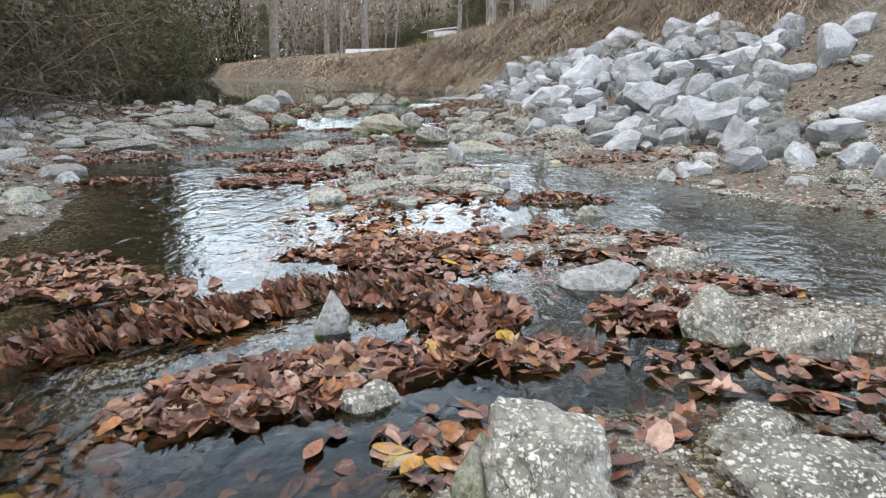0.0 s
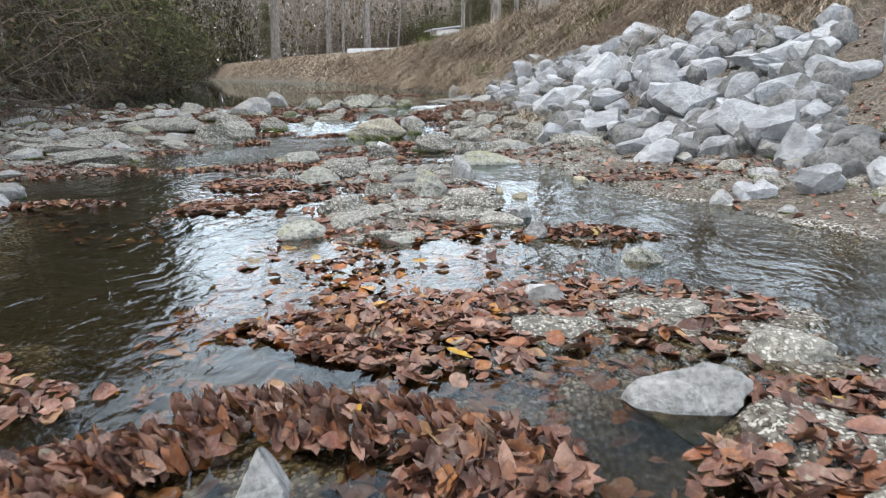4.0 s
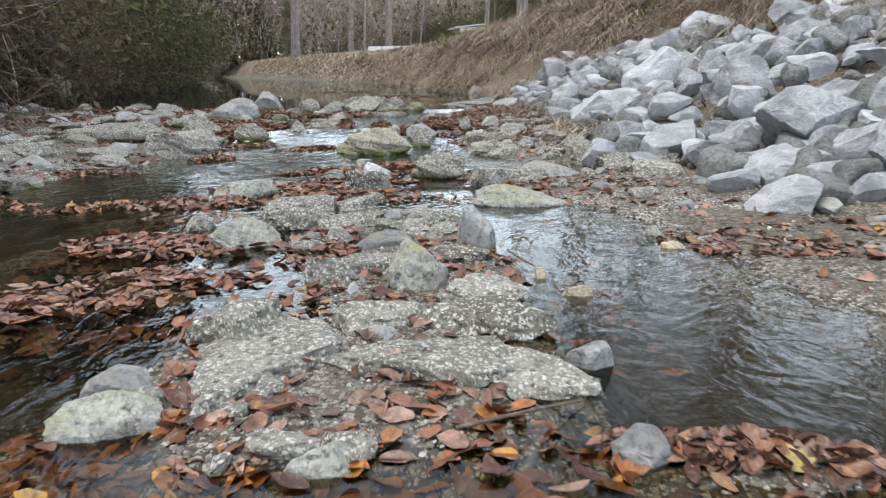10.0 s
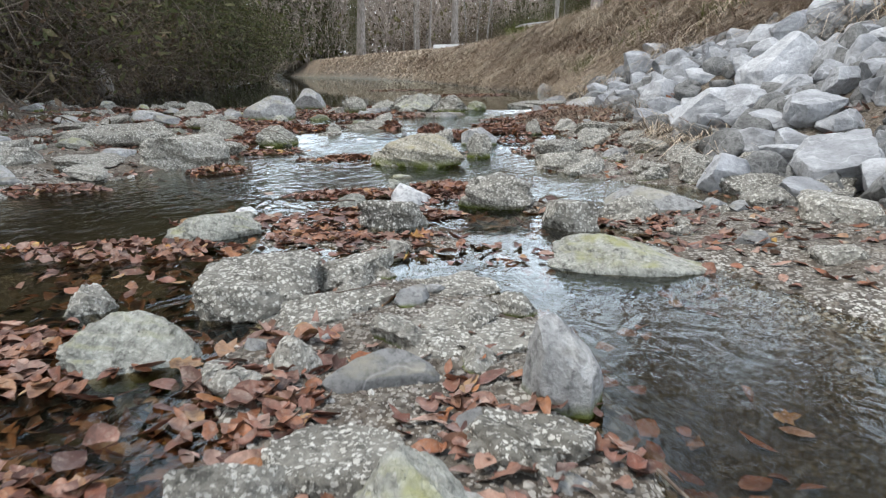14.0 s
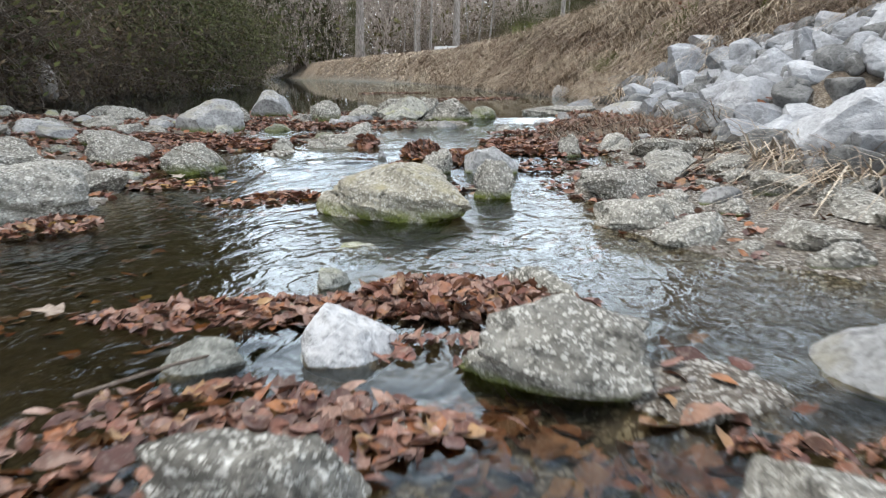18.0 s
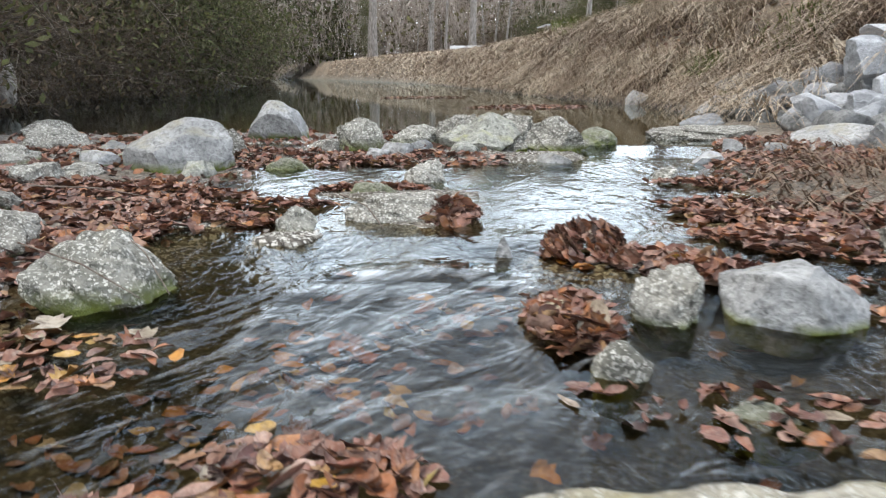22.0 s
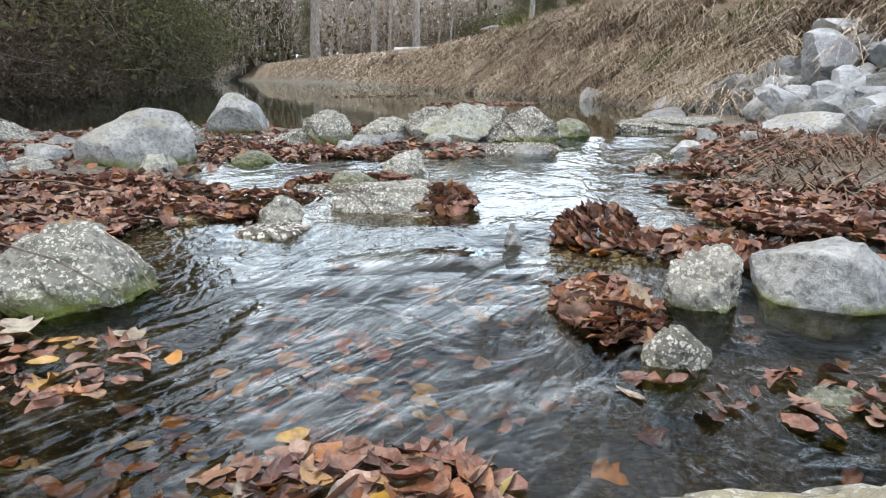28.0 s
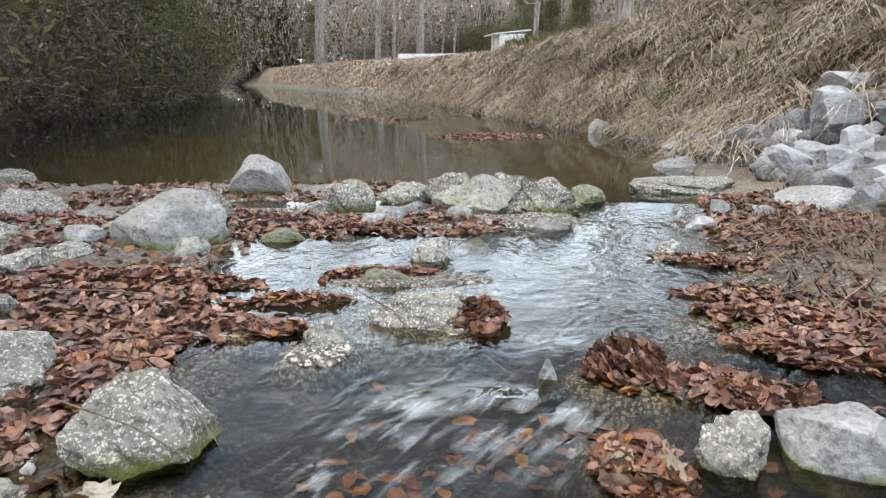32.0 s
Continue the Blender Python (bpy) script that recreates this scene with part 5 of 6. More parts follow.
def loose(n, x0, x1, y0, y1, low, high, kinds, test, label, low_lying=1.0):
    made = tries = 0
    while made < n and tries < n * 40:
        tries += 1
        x, y, size = loose_rng.uniform(x0, x1), loose_rng.uniform(y0, y1), loose_rng.uniform(low, high)
        z, wet, soil, s, q, rel = (float(a[0]) for a in land(np.array([x]), np.array([y])))
        if not test(x, y, s, q, rel) or any((x - a) ** 2 + (y - b) ** 2 < (0.42 * (size + c)) ** 2 for a, b, c in loose_at):
            continue
        loose_at.append((x, y, size))
        kind = loose_rng.choice(kinds)
        ob = new("stone_slab" if kind == "slab" else "stone", loose_rng.choice(LOOSE[kind]))
        ob.matrix_basis = pose(x, y, z + size * 0.03, loose_rng.uniform(-9, 9), loose_rng.uniform(-9, 9), loose_rng.uniform(0, 360)) @ Matrix.Diagonal((size / 2, size / 2, size / 2 * low_lying, 1))
        tagged(ob, label, "rock", "loose stones beside the creek")
        made += 1


loose(55, -7, -2, 5.5, 10.9, 0.34, 0.62, ("speck", "slab", "slab", "grey"), lambda x, y, s, q, r: q > 0.15 and not (x > -3.1 and y > 9.5), "flat weathered grey-brown stone on the stony flat", 0.55)
loose(130, -7, -1.8, 3, 12.8, 0.16, 0.36, ("speck", "slab", "grey", "green"), lambda x, y, s, q, r: q > 0.05 and not (x > -3.0 and 9.7 < y < 11.2), "weathered grey-brown stone on the stony flat", 0.7)
loose(16, -5.5, -0.9, 11.55, 12.2, 0.14, 0.26, ("speck", "grey", "green"), lambda x, y, s, q, r: True, "weathered boulder in the low stone dam")
loose(70, 0.2, 2.6, 3.2, 13, 0.08, 0.2, ("speck", "grey", "grey", "slab"), lambda x, y, s, q, r: 0.08 < s < 1.5, "small weathered stone on the gravel apron")
loose(26, 0.2, 1.6, 6.4, 10.2, 0.24, 0.46, ("slab", "slab", "speck"), lambda x, y, s, q, r: 0.05 < s < 1.2, "low ledge of pebbly conglomerate on the apron")
loose(45, 1.5, 3.6, 2.6, 5.6, 0.1, 0.26, ("grey", "speck"), lambda x, y, s, q, r: s > 0.3, "small grey stone half sunk in the soil bank")
loose(40, -0.8, 0.4, 3.4, 6.1, 0.05, 0.14, ("speck", "slab", "grey"), lambda x, y, s, q, r: r > 0.0, "small pebbly stone on the gravel bar")

PEB = []
for k in range(10):
    g = np.random.default_rng(900 + k)
    v, f = sphere(1)
    v = v * np.array([1, g.uniform(0.6, 0.95), g.uniform(0.4, 0.7)]) + g.normal(size=v.shape) * 0.16
    PEB.append((v, f))
PEBBLE = leaf_material("pebbles", True, (0.10, 0.09, 0.075), (0.22, 0.21, 0.18), (0.15, 0.135, 0.11), (0.44, 0.42, 0.375), (0.18, 0.165, 0.14), (0.07, 0.06, 0.05), (0.56, 0.55, 0.51))


def pebbles(n, x0, x1, y0, y1, low, high, test, label):
    g = np.random.default_rng(int(n + x0 * 10 + y0))
    X, Y = g.uniform(x0, x1, n * 5), g.uniform(y0, y1, n * 5)
    z, wet, soil, s, q, rel = land(X, Y)
    ok = np.nonzero(test(X, Y, s, q, rel))[0][:n]
    k, r, w = g.integers(10, size=len(ok)), low + (high - low) * g.uniform(size=len(ok)) ** 3, g.uniform(0, 6.28, len(ok))
    V = np.stack([p[0] for p in PEB])[k] * r[:, None, None]
    c, d = np.cos(w)[:, None], np.sin(w)[:, None]
    V = np.stack([V[:, :, 0] * c - V[:, :, 1] * d + X[ok][:, None], V[:, :, 0] * d + V[:, :, 1] * c + Y[ok][:, None], V[:, :, 2] + (z[ok] + r * 0.1)[:, None]], 2)
    f = np.array(PEB[0][1])[None] + (np.arange(len(ok)) * V.shape[1])[:, None, None]
    tagged(new("pebbles", mesh_of("pebbles", V.reshape(-1, 3), f.reshape(-1, 3), PEBBLE, False)), label, "gravel", kind="stuff")


pebbles(22000, -1.1, 1.3, 0.9, 6.9, 0.002, 0.010, lambda X, Y, s, q, r: (r > -0.02) & (s < 0), "grey and white chips and pebbles on the gravel bars")
pebbles(9000, 0.2, 3.2, 2.6, 9.5, 0.003, 0.015, lambda X, Y, s, q, r: (s > -0.05) & (s < 1.7), "grey and tan pebbles on the gravel apron")
pebbles(6000, -6, -1.6, 2.4, 10, 0.006, 0.026, lambda X, Y, s, q, r: (q > -0.05), "grey pebbles on the stony flat")
pebbles(3000, -2.6, 1, 8.8, 12.4, 0.004, 0.016, lambda X, Y, s, q, r: (r > -0.02), "wet pebbles round the low falls")

# ---- dry grass, twigs and trees ----
plant_rng = np.random.default_rng(23)


def blades(name, X, Y, Z, length, width, lean, droop, mat, parent=None, label="", category="grass"):
    """Many drooping blades in one mesh; lean is the way they fall, one for each."""
    g = plant_rng
    n = len(X)
    L = length * g.uniform(0.5, 1.3, n)
    ang = lean + g.normal(0, 0.95, n) + 5.0 * fbm(X, Y, 2.4, 2, 83)
    dx, dy = np.cos(ang), np.sin(ang)
    sx, sy = -dy, dx
    d = droop * g.uniform(0.5, 1.4, n)
    V = []
    for u in (0.0, 0.35, 0.7, 1.0):
        out = L * u * (0.35 + 0.65 * u * d)
        up = L * (u * 0.85 - d * 0.75 * u * u)
        wdt = width * (1 - 0.85 * u) * g.uniform(0.7, 1.3, n)
        for side in (-1, 1):
            V.append(np.stack([X + dx * out + side * sx * wdt, Y + dy * out + side * sy * wdt, Z + up], 1))
    V = np.stack(V, 1).reshape(-1, 3)
    b = np.arange(n)[:, None] * 8
    Q = np.concatenate([b + np.array([[0, 1, 3, 2]]), b + np.array([[2, 3, 5, 4]]), b + np.array([[4, 5, 7, 6]])], 1).reshape(-1, 4)
    ob = new(name, mesh_of(name, V, Q, mat))
    ob.parent = parent
    return tagged(ob, label, category, kind="stuff")


def scatter(n, x0, x1, y0, y1, test):
    g = plant_rng
    X, Y = g.uniform(x0, x1, n * 4), g.uniform(y0, y1, n * 4)
    z, wet, soil, s, q, rel = land(X, Y)
    ok = test(X, Y, s, q, rel)
    X, Y, z = X[ok][:n], Y[ok][:n], z[ok][:n]
    return X, Y, z


def off_riprap(X, Y):
    a = np.interp(Y, [p[0] for p in RIP_LOW], [p[1] for p in RIP_LOW])
    b = np.interp(Y, [p[0] for p in RIP_HIGH], [p[1] for p in RIP_HIGH])
    return (Y > 15.2) | (Y < 5) | (X > b - 0.1) | (X < a)


def tufts(n, x0, x1, y0, y1, length, wide, test, label):
    """Collapsed grass in clumps, each of one tone, that stand a little over the thatch."""
    X, Y, Z = scatter(n, x0, x1, y0, y1, test)
    tone = fbm(X, Y, 2.6, 3, 67) + plant_rng.normal(0, 0.035, len(X))
    Z = Z + 0.10 * np.clip(fbm(X, Y, 3.4, 2, 69) + 0.1, 0, 1)
    for mat, low, high, word in ((STRAW_DARK, -9, -0.075, "brown "), (STRAW, -0.075, 0.015, ""), (STRAW_PALE, 0.015, 9, "bleached ")):
        k = (tone > low) & (tone <= high)
        blades("dry_grass", X[k], Y[k], Z[k], length, wide, plant_rng.choice([math.pi * 1.1, math.pi * 0.6, math.pi * 1.5, 0], int(k.sum()), p=[0.5, 0.2, 0.2, 0.1]), 1.35, mat, label=word + label)


tufts(20000, 0.5, 6, 8, 13.5, 0.5, 0.0045, lambda X, Y, s, q, r: (s > 0.95) & (r > 0.08) & off_riprap(X, Y), "dead grass matted on the bank")
tufts(52000, -2.5, 8, 13, 25, 0.55, 0.0085, lambda X, Y, s, q, r: (s > 0.12) & (r > 0.08) & off_riprap(X, Y) & (fbm(X, Y, 2.2, 2, 61) > -0.1), "tufts of collapsed grass on the bank")
tufts(26000, -6, 5, 22, 42, 0.42, 0.014, lambda X, Y, s, q, r: (s > 0.05) & (s < 5), "dead grass on the middle of the bank")
X, Y, Z = scatter(8000, -2, 8, 9, 24, lambda X, Y, s, q, r: (s > 0.95) & (r > 0.08) & off_riprap(X, Y))
blades("dry_grass", X, Y, Z, 0.6, 0.006, plant_rng.choice([math.pi * 1.1, math.pi * 0.6, math.pi * 1.5], len(X)), 1.35, TWIG, label="grey dead stalks and twigs on the bank")
X, Y, Z = scatter(9000, -3.5, 3, 13.8, 30, lambda X, Y, s, q, r: (s > 0.03) & (s < 0.8))
blades("dry_grass", X, Y, Z + 0.12, 0.42, 0.004, math.pi * 1.05, 1.5, STRAW, label="dead grass hanging over the cut bank")
tufts(18000, -30, 2, 40, 85, 0.42, 0.03, lambda X, Y, s, q, r: (s > 0.05) & (s < 5), "dead grass on the far bank")
X, Y, Z = scatter(300, 0.85, 1.15, 16.9, 17.4, lambda X, Y, s, q, r: s > 0)
blades("green_grass", X, Y, Z + 0.14, 0.34, 0.008, math.pi * 1.1, 0.9, GREEN_GRASS, label="bright green grass tuft on the cut bank")
X, Y, Z = scatter(2600, -0.8, 2.2, 26, 34, lambda X, Y, s, q, r: (s > 1.2) & (fbm(X, Y, 1.1, 2, 79) > -0.02))
blades("green_grass", X, Y, Z + 0.12, 0.42, 0.016, math.pi * 1.1, 0.7, GREEN_GRASS, label="patch of green grass high on the bank")
X, Y, Z = scatter(5200, -1, 6.5, 14, 32, lambda X, Y, s, q, r: (s > 0.8) & (fbm(X, Y, 0.6, 2, 77) > 0.15))
blades("green_grass", X, Y, Z + 0.06, 0.34, 0.009, math.pi * 1.1, 0.6, GREEN_GRASS, label="green grass tufts among dead grass")
X, Y, Z = scatter(4000, 5, 9, 16, 30, lambda X, Y, s, q, r: (r > 1.6))
blades("green_grass", X, Y, Z, 0.3, 0.008, math.pi * 1.1, 0.6, GREEN_GRASS, label="green grass on top of the bank")
X, Y, Z = scatter(520, -0.1, 1.0, 9.6, 12.8, lambda X, Y, s, q, r: (s > 0.15) & (r > 0.03))
blades("dry_grass", X, Y, Z, 0.22, 0.004, math.pi * 1.2, 1.0, STRAW_DARK, label="thin flattened dead weeds beside the chute")


def tube(path, radii, sides=5):
    """Verts and faces of a tapering tube along a path."""
    V, Fc = [], []
    path = [Vector(p) for p in path]
    for i, p in enumerate(path):
        t = (path[min(i + 1, len(path) - 1)] - path[max(i - 1, 0)]).normalized()
        a = t.orthogonal().normalized()
        b = t.cross(a)
        for k in range(sides):
            w = 2 * math.pi * k / sides
            V.append(tuple(p + (a * math.cos(w) + b * math.sin(w)) * radii[i]))
    for i in range(len(path) - 1):
        for k in range(sides):
            k2 = (k + 1) % sides
            Fc.append((i * sides + k, i * sides + k2, (i + 1) * sides + k2, (i + 1) * sides + k))
    return V, Fc


class Sticks:
    def __init__(self):
        self.v, self.f = [], []

    def add(self, path, radii, sides=5):
        V, Fc = tube(path, radii, sides)
        b = len(self.v)
        self.v += V
        self.f += [tuple(i + b for i in q) for q in Fc]

    def make(self, name, mat, parent, label="", kind=""):
        return part(name, mesh_of(name, self.v, self.f, mat), parent, label, kind=kind)


def wander(g, start, way, length, steps, bend, sink=0.0):
    p, d, out = Vector(start), Vector(way).normalized(), [Vector(start)]
    for k in range(steps):
        d = (d + Vector((g.normal() * bend, g.normal() * bend, g.normal() * bend - sink))).normalized()
        p = p + d * (length / steps)
        out.append(p.copy())
    return out


def foliage(name, centres, spread, per, size, mat, parent, g, label=""):
    """A crown of many small leaf sprays round limb ends."""
    C = np.repeat(np.array(centres), per, 0)
    n = len(C)
    P = C + g.normal(size=(n, 3)) * np.array(spread)
    a, b = g.normal(size=(n, 3)), g.normal(size=(n, 3))
    a /= np.linalg.norm(a, axis=1, keepdims=True)
    b -= a * np.sum(a * b, 1, keepdims=True)
    b /= np.linalg.norm(b, axis=1, keepdims=True)
    s = size * g.uniform(0.5, 1.4, (n, 1))
    V = np.stack([P - a * s, P - b * s * 0.35, P + a * s, P + b * s * 0.35], 1).reshape(-1, 3)
    Q = np.arange(n * 4).reshape(n, 4)
    return part(name, mesh_of(name, V, Q, mat, False), parent, label, kind="stuff")


def tree(kind, seed, tall, girth, label):
    g = np.random.default_rng(seed)
    t = tagged(new("tree"), label, "tree", "woods round the creek")
    trunk, limbs = Sticks(), Sticks()
    path = wander(g, (0, 0, -0.4), (g.normal() * 0.03, g.normal() * 0.03, 1), tall, 12, 0.03)
    trunk.add(path, [girth * (1.25 if i == 0 else 1.0) * (1 - 0.8 * i / 12) for i in range(13)], 9)
    ends = []
    first = {"pine": 6, "bare": 3, "evergreen": 1}[kind]
    for k in range({"pine": 16, "bare": 26, "evergreen": 80}[kind]):
        i = int(g.integers(first, 12))
        a = g.uniform(0, 2 * math.pi)
        reach = tall * (0.22 if kind == "pine" else 0.3 if kind == "bare" else 0.2 * (1.25 - i / 12)) * g.uniform(0.6, 1.3)
        way = (math.cos(a), math.sin(a), {"pine": 0.25, "bare": 0.75, "evergreen": 0.1}[kind])
        limb = wander(g, path[i], way, reach, 6, 0.16, -0.02 if kind == "bare" else 0.02)
        r0 = girth * 0.3 * (1 - i / 15)
        limbs.add(limb, [r0 * (1 - 0.85 * j / 6) for j in range(7)], 4)
        ends += [tuple(limb[j]) for j in (2, 3, 4, 5, 6)]
        for j in (2, 3, 4, 5):
            for rep in range(3 if kind == "bare" else 1):
                tw = wander(g, limb[j], (g.normal(), g.normal(), g.normal() * 0.6 + 0.35), reach * 0.4, 4, 0.2)
                limbs.add(tw, [r0 * 0.3, r0 * 0.22, r0 * 0.15, r0 * 0.1, r0 * 0.05], 3)
                if kind != "bare":
                    ends.append(tuple(tw[-1]))
    trunk.make("trunk", BARK_GREY if kind == "bare" else BARK, t)
    limbs.make("branchwork", TWIG if kind == "bare" else BARK, t, kind="stuff")
    if kind == "pine":
        foliage("crown", ends, (0.5, 0.5, 0.35), 7, 0.22, OLIVE, t, g)
    elif kind == "evergreen":
        foliage("crown", ends, (0.6, 0.6, 0.45), 40, 0.075, EVERGREEN, t, g)
    else:
        foliage("crown", ends, (0.5, 0.5, 0.4), 3, 0.10, BROWN_LEAVES, t, g)
    return t


def bush(kind, seed, tall, wide, label):
    """A thicket of arching stems and vines with clinging leaves."""
    g = np.random.default_rng(seed)
    t = tagged(new("thicket"), label, "bush", "thickets on the bank")
    stems = Sticks()
    ends = []
    for k in range(150):
        a = g.uniform(0, 2 * math.pi)
        r = wide * 0.5 * math.sqrt(g.uniform())
        p = (r * math.cos(a), r * math.sin(a), -0.1)
        path = wander(g, p, (math.cos(a) * 0.5 + g.normal() * 0.3, math.sin(a) * 0.5 + g.normal() * 0.3, 1.3), tall * g.uniform(0.6, 1.35), 9, 0.22, 0.05)
        r0 = g.uniform(0.004, 0.014)
        stems.add(path, [r0 * (1 - 0.8 * j / 9) for j in range(10)], 3)
        ends += [tuple(path[j]) for j in (3, 5, 6, 7, 8, 9)]
        for j in (4, 6, 8):
            for rep in range(2):
                stems.add(wander(g, path[j], (g.normal(), g.normal(), -0.3), tall * 0.35, 4, 0.3, 0.1), [r0 * 0.5, r0 * 0.4, r0 * 0.3, r0 * 0.2, r0 * 0.12], 3)
    stems.make("undergrowth", VINE, t, kind="stuff")
    foliage("foliage", ends, (0.32, 0.32, 0.28), 5 if kind == "brown" else 12, 0.04 if kind == "brown" else 0.055, BROWN_LEAVES if kind == "brown" else EVERGREEN, t, g)
    return t


def plant_copies(base, places):
    for k, (x, y, turn, scale) in enumerate(places):
        m = pose(x, y, height(x, y) - 0.05, 0, 0, turn) @ Matrix.Scale(scale, 4)
        if k == 0:
            base.matrix_basis = m
        else:
            c = copy_thing(base, pose(0, 0, 0))
            c.matrix_basis = m


tg = np.random.default_rng(77)


def strew(n, x0, x1, y0, y1, low, high, test=None):
    out = []
    while len(out) < n:
        x, y = tg.uniform(x0, x1), tg.uniform(y0, y1)
        s = x - np.interp(y, RIGHT_Y, RIGHT_X)
        q = np.interp(y, LEFT_Y, LEFT_X) - x
        if test(x, y, s, q):
            out.append((x, y, tg.uniform(0, 360), tg.uniform(low, high)))
    return out


# woods: tall pines, bare trees and evergreens beyond the far bank and along the left side
plant_copies(tree("pine", 1, 20, 0.30, "tall straight pine with bare lower trunk"), [(2.7, 19.2, 20, 0.75), (1.8, 24.5, 160, 0.6), (10, 31, 60, 0.8), (14, 24, 200, 0.9), (8, 40, 300, 0.9), (-15.5, 68, 0, 1.1), (-16.5, 70.5, 40, 0.6), (-7.2, 70, 90, 1.1), (-9.4, 69, 70, 0.5)] + strew(7, -45, 35, 85, 125, 0.8, 1.2, lambda x, y, s, q: s > 8))
plant_copies(tree("bare", 2, 9, 0.11, "leafless grey deciduous tree with fine twigs"), [(-9.6, 62, 0, 1.0), (-4.5, 74, 50, 1.0), (1.4, 50, 10, 1.5), (4.9, 27, 120, 1.2), (8.5, 22, 200, 1.6), (3.2, 33, 33, 1.0)] + strew(16, -40, 30, 66, 105, 0.6, 1.1, lambda x, y, s, q: s > 8) + strew(12, -30, -10, 17, 60, 0.6, 1.0, lambda x, y, s, q: 2.2 < q < 7) + [(6.3, 18.2, 80, 1.5), (9.5, 26, 140, 1.8), (7, 31, 20, 1.6), (11, 18, 260, 1.8), (5.8, 24, 310, 1.4), (12.5, 21, 45, 1.7)])
plant_copies(tree("bare", 3, 8, 0.08, "slender leafless tree with pinkish grey twigs"), strew(34, -50, 35, 72, 120, 0.7, 1.1, lambda x, y, s, q: s > 6 or q > 4) + [(3.4, 36, 10, 0.7), (6.2, 34, 60, 0.8), (5.0, 40, 60, 0.8)])
plant_copies(tree("evergreen", 4, 14, 0.18, "dense dark evergreen tree"), [(-21.5, 48, 0, 1.1), (-23.5, 53, 60, 1.2), (-26.5, 59, 100, 1.2), (-19.5, 43, 200, 1.0), (-29, 64, 20, 1.3), (-17.5, 38, 30, 0.9)] + strew(14, -15, -9, -3, 13, 0.75, 1.15, lambda x, y, s, q: q > 6.0) + strew(46, -60, -12, 20, 110, 0.75, 1.3, lambda x, y, s, q: q > 3.5) + strew(13, -9, 50, 74, 100, 0.45, 0.7, lambda x, y, s, q: s > 10) + [(-21, 88, 40, 0.5)] + strew(8, -60, -26, 92, 100, 0.5, 0.8, lambda x, y, s, q: True))
plant_copies(tree("evergreen", 5, 9, 0.13, "bushy evergreen tree with low limbs"), strew(40, -34, -9, 13, 60, 0.7, 1.25, lambda x, y, s, q: q > 1.2 + 3.5 * (y < 14)) + strew(14, 1, 46, 66, 100, 0.45, 0.8, lambda x, y, s, q: s > 14) + strew(24, -90, -34, 100, 150, 0.6, 1.0, lambda x, y, s, q: True))
plant_copies(bush("brown", 6, 2.2, 1.8, "tangled leafless thicket of vines and brown stems"), strew(26, -12, -6.4, 6, 16, 0.8, 1.3, lambda x, y, s, q: q > 3.9 if y < 12.6 else q > 0.2) + strew(26, -12.5, -7.5, 12.8, 26, 0.9, 1.4, lambda x, y, s, q: 0.1 + 2.5 * (y < 13) < q < 1.3 + 4.6 * (y < 13)) + strew(60, -24, -7.2, 13, 60, 0.8, 1.5, lambda x, y, s, q: 0.25 + 4.6 * (y < 13) < q < 4 + 4.6 * (y < 13)) + strew(10, -45, 30, 70, 95, 0.9, 1.3, lambda x, y, s, q: s > 12))
plant_copies(bush("green", 7, 2.4, 1.8, "evergreen shrub thicket tangled with vines"), strew(16, -13, -7.5, 6, 16, 0.9, 1.4, lambda x, y, s, q: q > 4.8 if y < 12.6 else q > 0.8) + strew(44, -26, -8, 13, 70, 0.9, 1.6, lambda x, y, s, q: 0.7 + 4.6 * (y < 13) < q < 5 + 4.6 * (y < 13)) + strew(10, 3, 14, 26, 60, 0.4, 0.7, lambda x, y, s, q: s > 9) + strew(10, -2, 40, 66, 100, 1.0, 1.5, lambda x, y, s, q: s > 12))

# the far edge of the woods, too distant to tell its trees apart
def far_woods(label, mat, n, size, tall, seed, x0=-62, x1=48, streak=False):
    g = np.random.default_rng(seed)
    x = g.uniform(x0, x1, n)
    y = 96 + g.uniform(0, 16, n) - 0.004 * (x + 10) ** 2
    crest = tall * (0.72 + 0.5 * vnoise(x * 0.16, x * 0, seed))
    z = 2.2 + crest * g.uniform(0, 1, n) ** 0.8
    P = np.stack([x, y, z], 1)
    if streak:
        a = np.stack([g.normal(size=n) * 0.3, np.zeros(n), np.ones(n)], 1) * size * g.uniform(0.5, 1.6, (n, 1))
        b = np.stack([np.ones(n), np.zeros(n), np.zeros(n)], 1) * 0.045
        V = np.stack([P - a - b, P - a + b, P + a + b * 0.3, P + a - b * 0.3], 1)
    else:
        a, b = g.normal(size=(n, 3)), g.normal(size=(n, 3))
        a /= np.linalg.norm(a, axis=1, keepdims=True)
        b -= a * np.sum(a * b, 1, keepdims=True)
        b /= np.linalg.norm(b, axis=1, keepdims=True)
        s = size * g.uniform(0.4, 1.3, (n, 1))
        V = np.stack([P - a * s, P - b * s * 0.5, P + a * s, P + b * s * 0.5], 1)
    tagged(new("far_woods", mesh_of("far_woods", V.reshape(-1, 3), np.arange(n * 4).reshape(n, 4), mat, False)), label, "woods", kind="stuff")


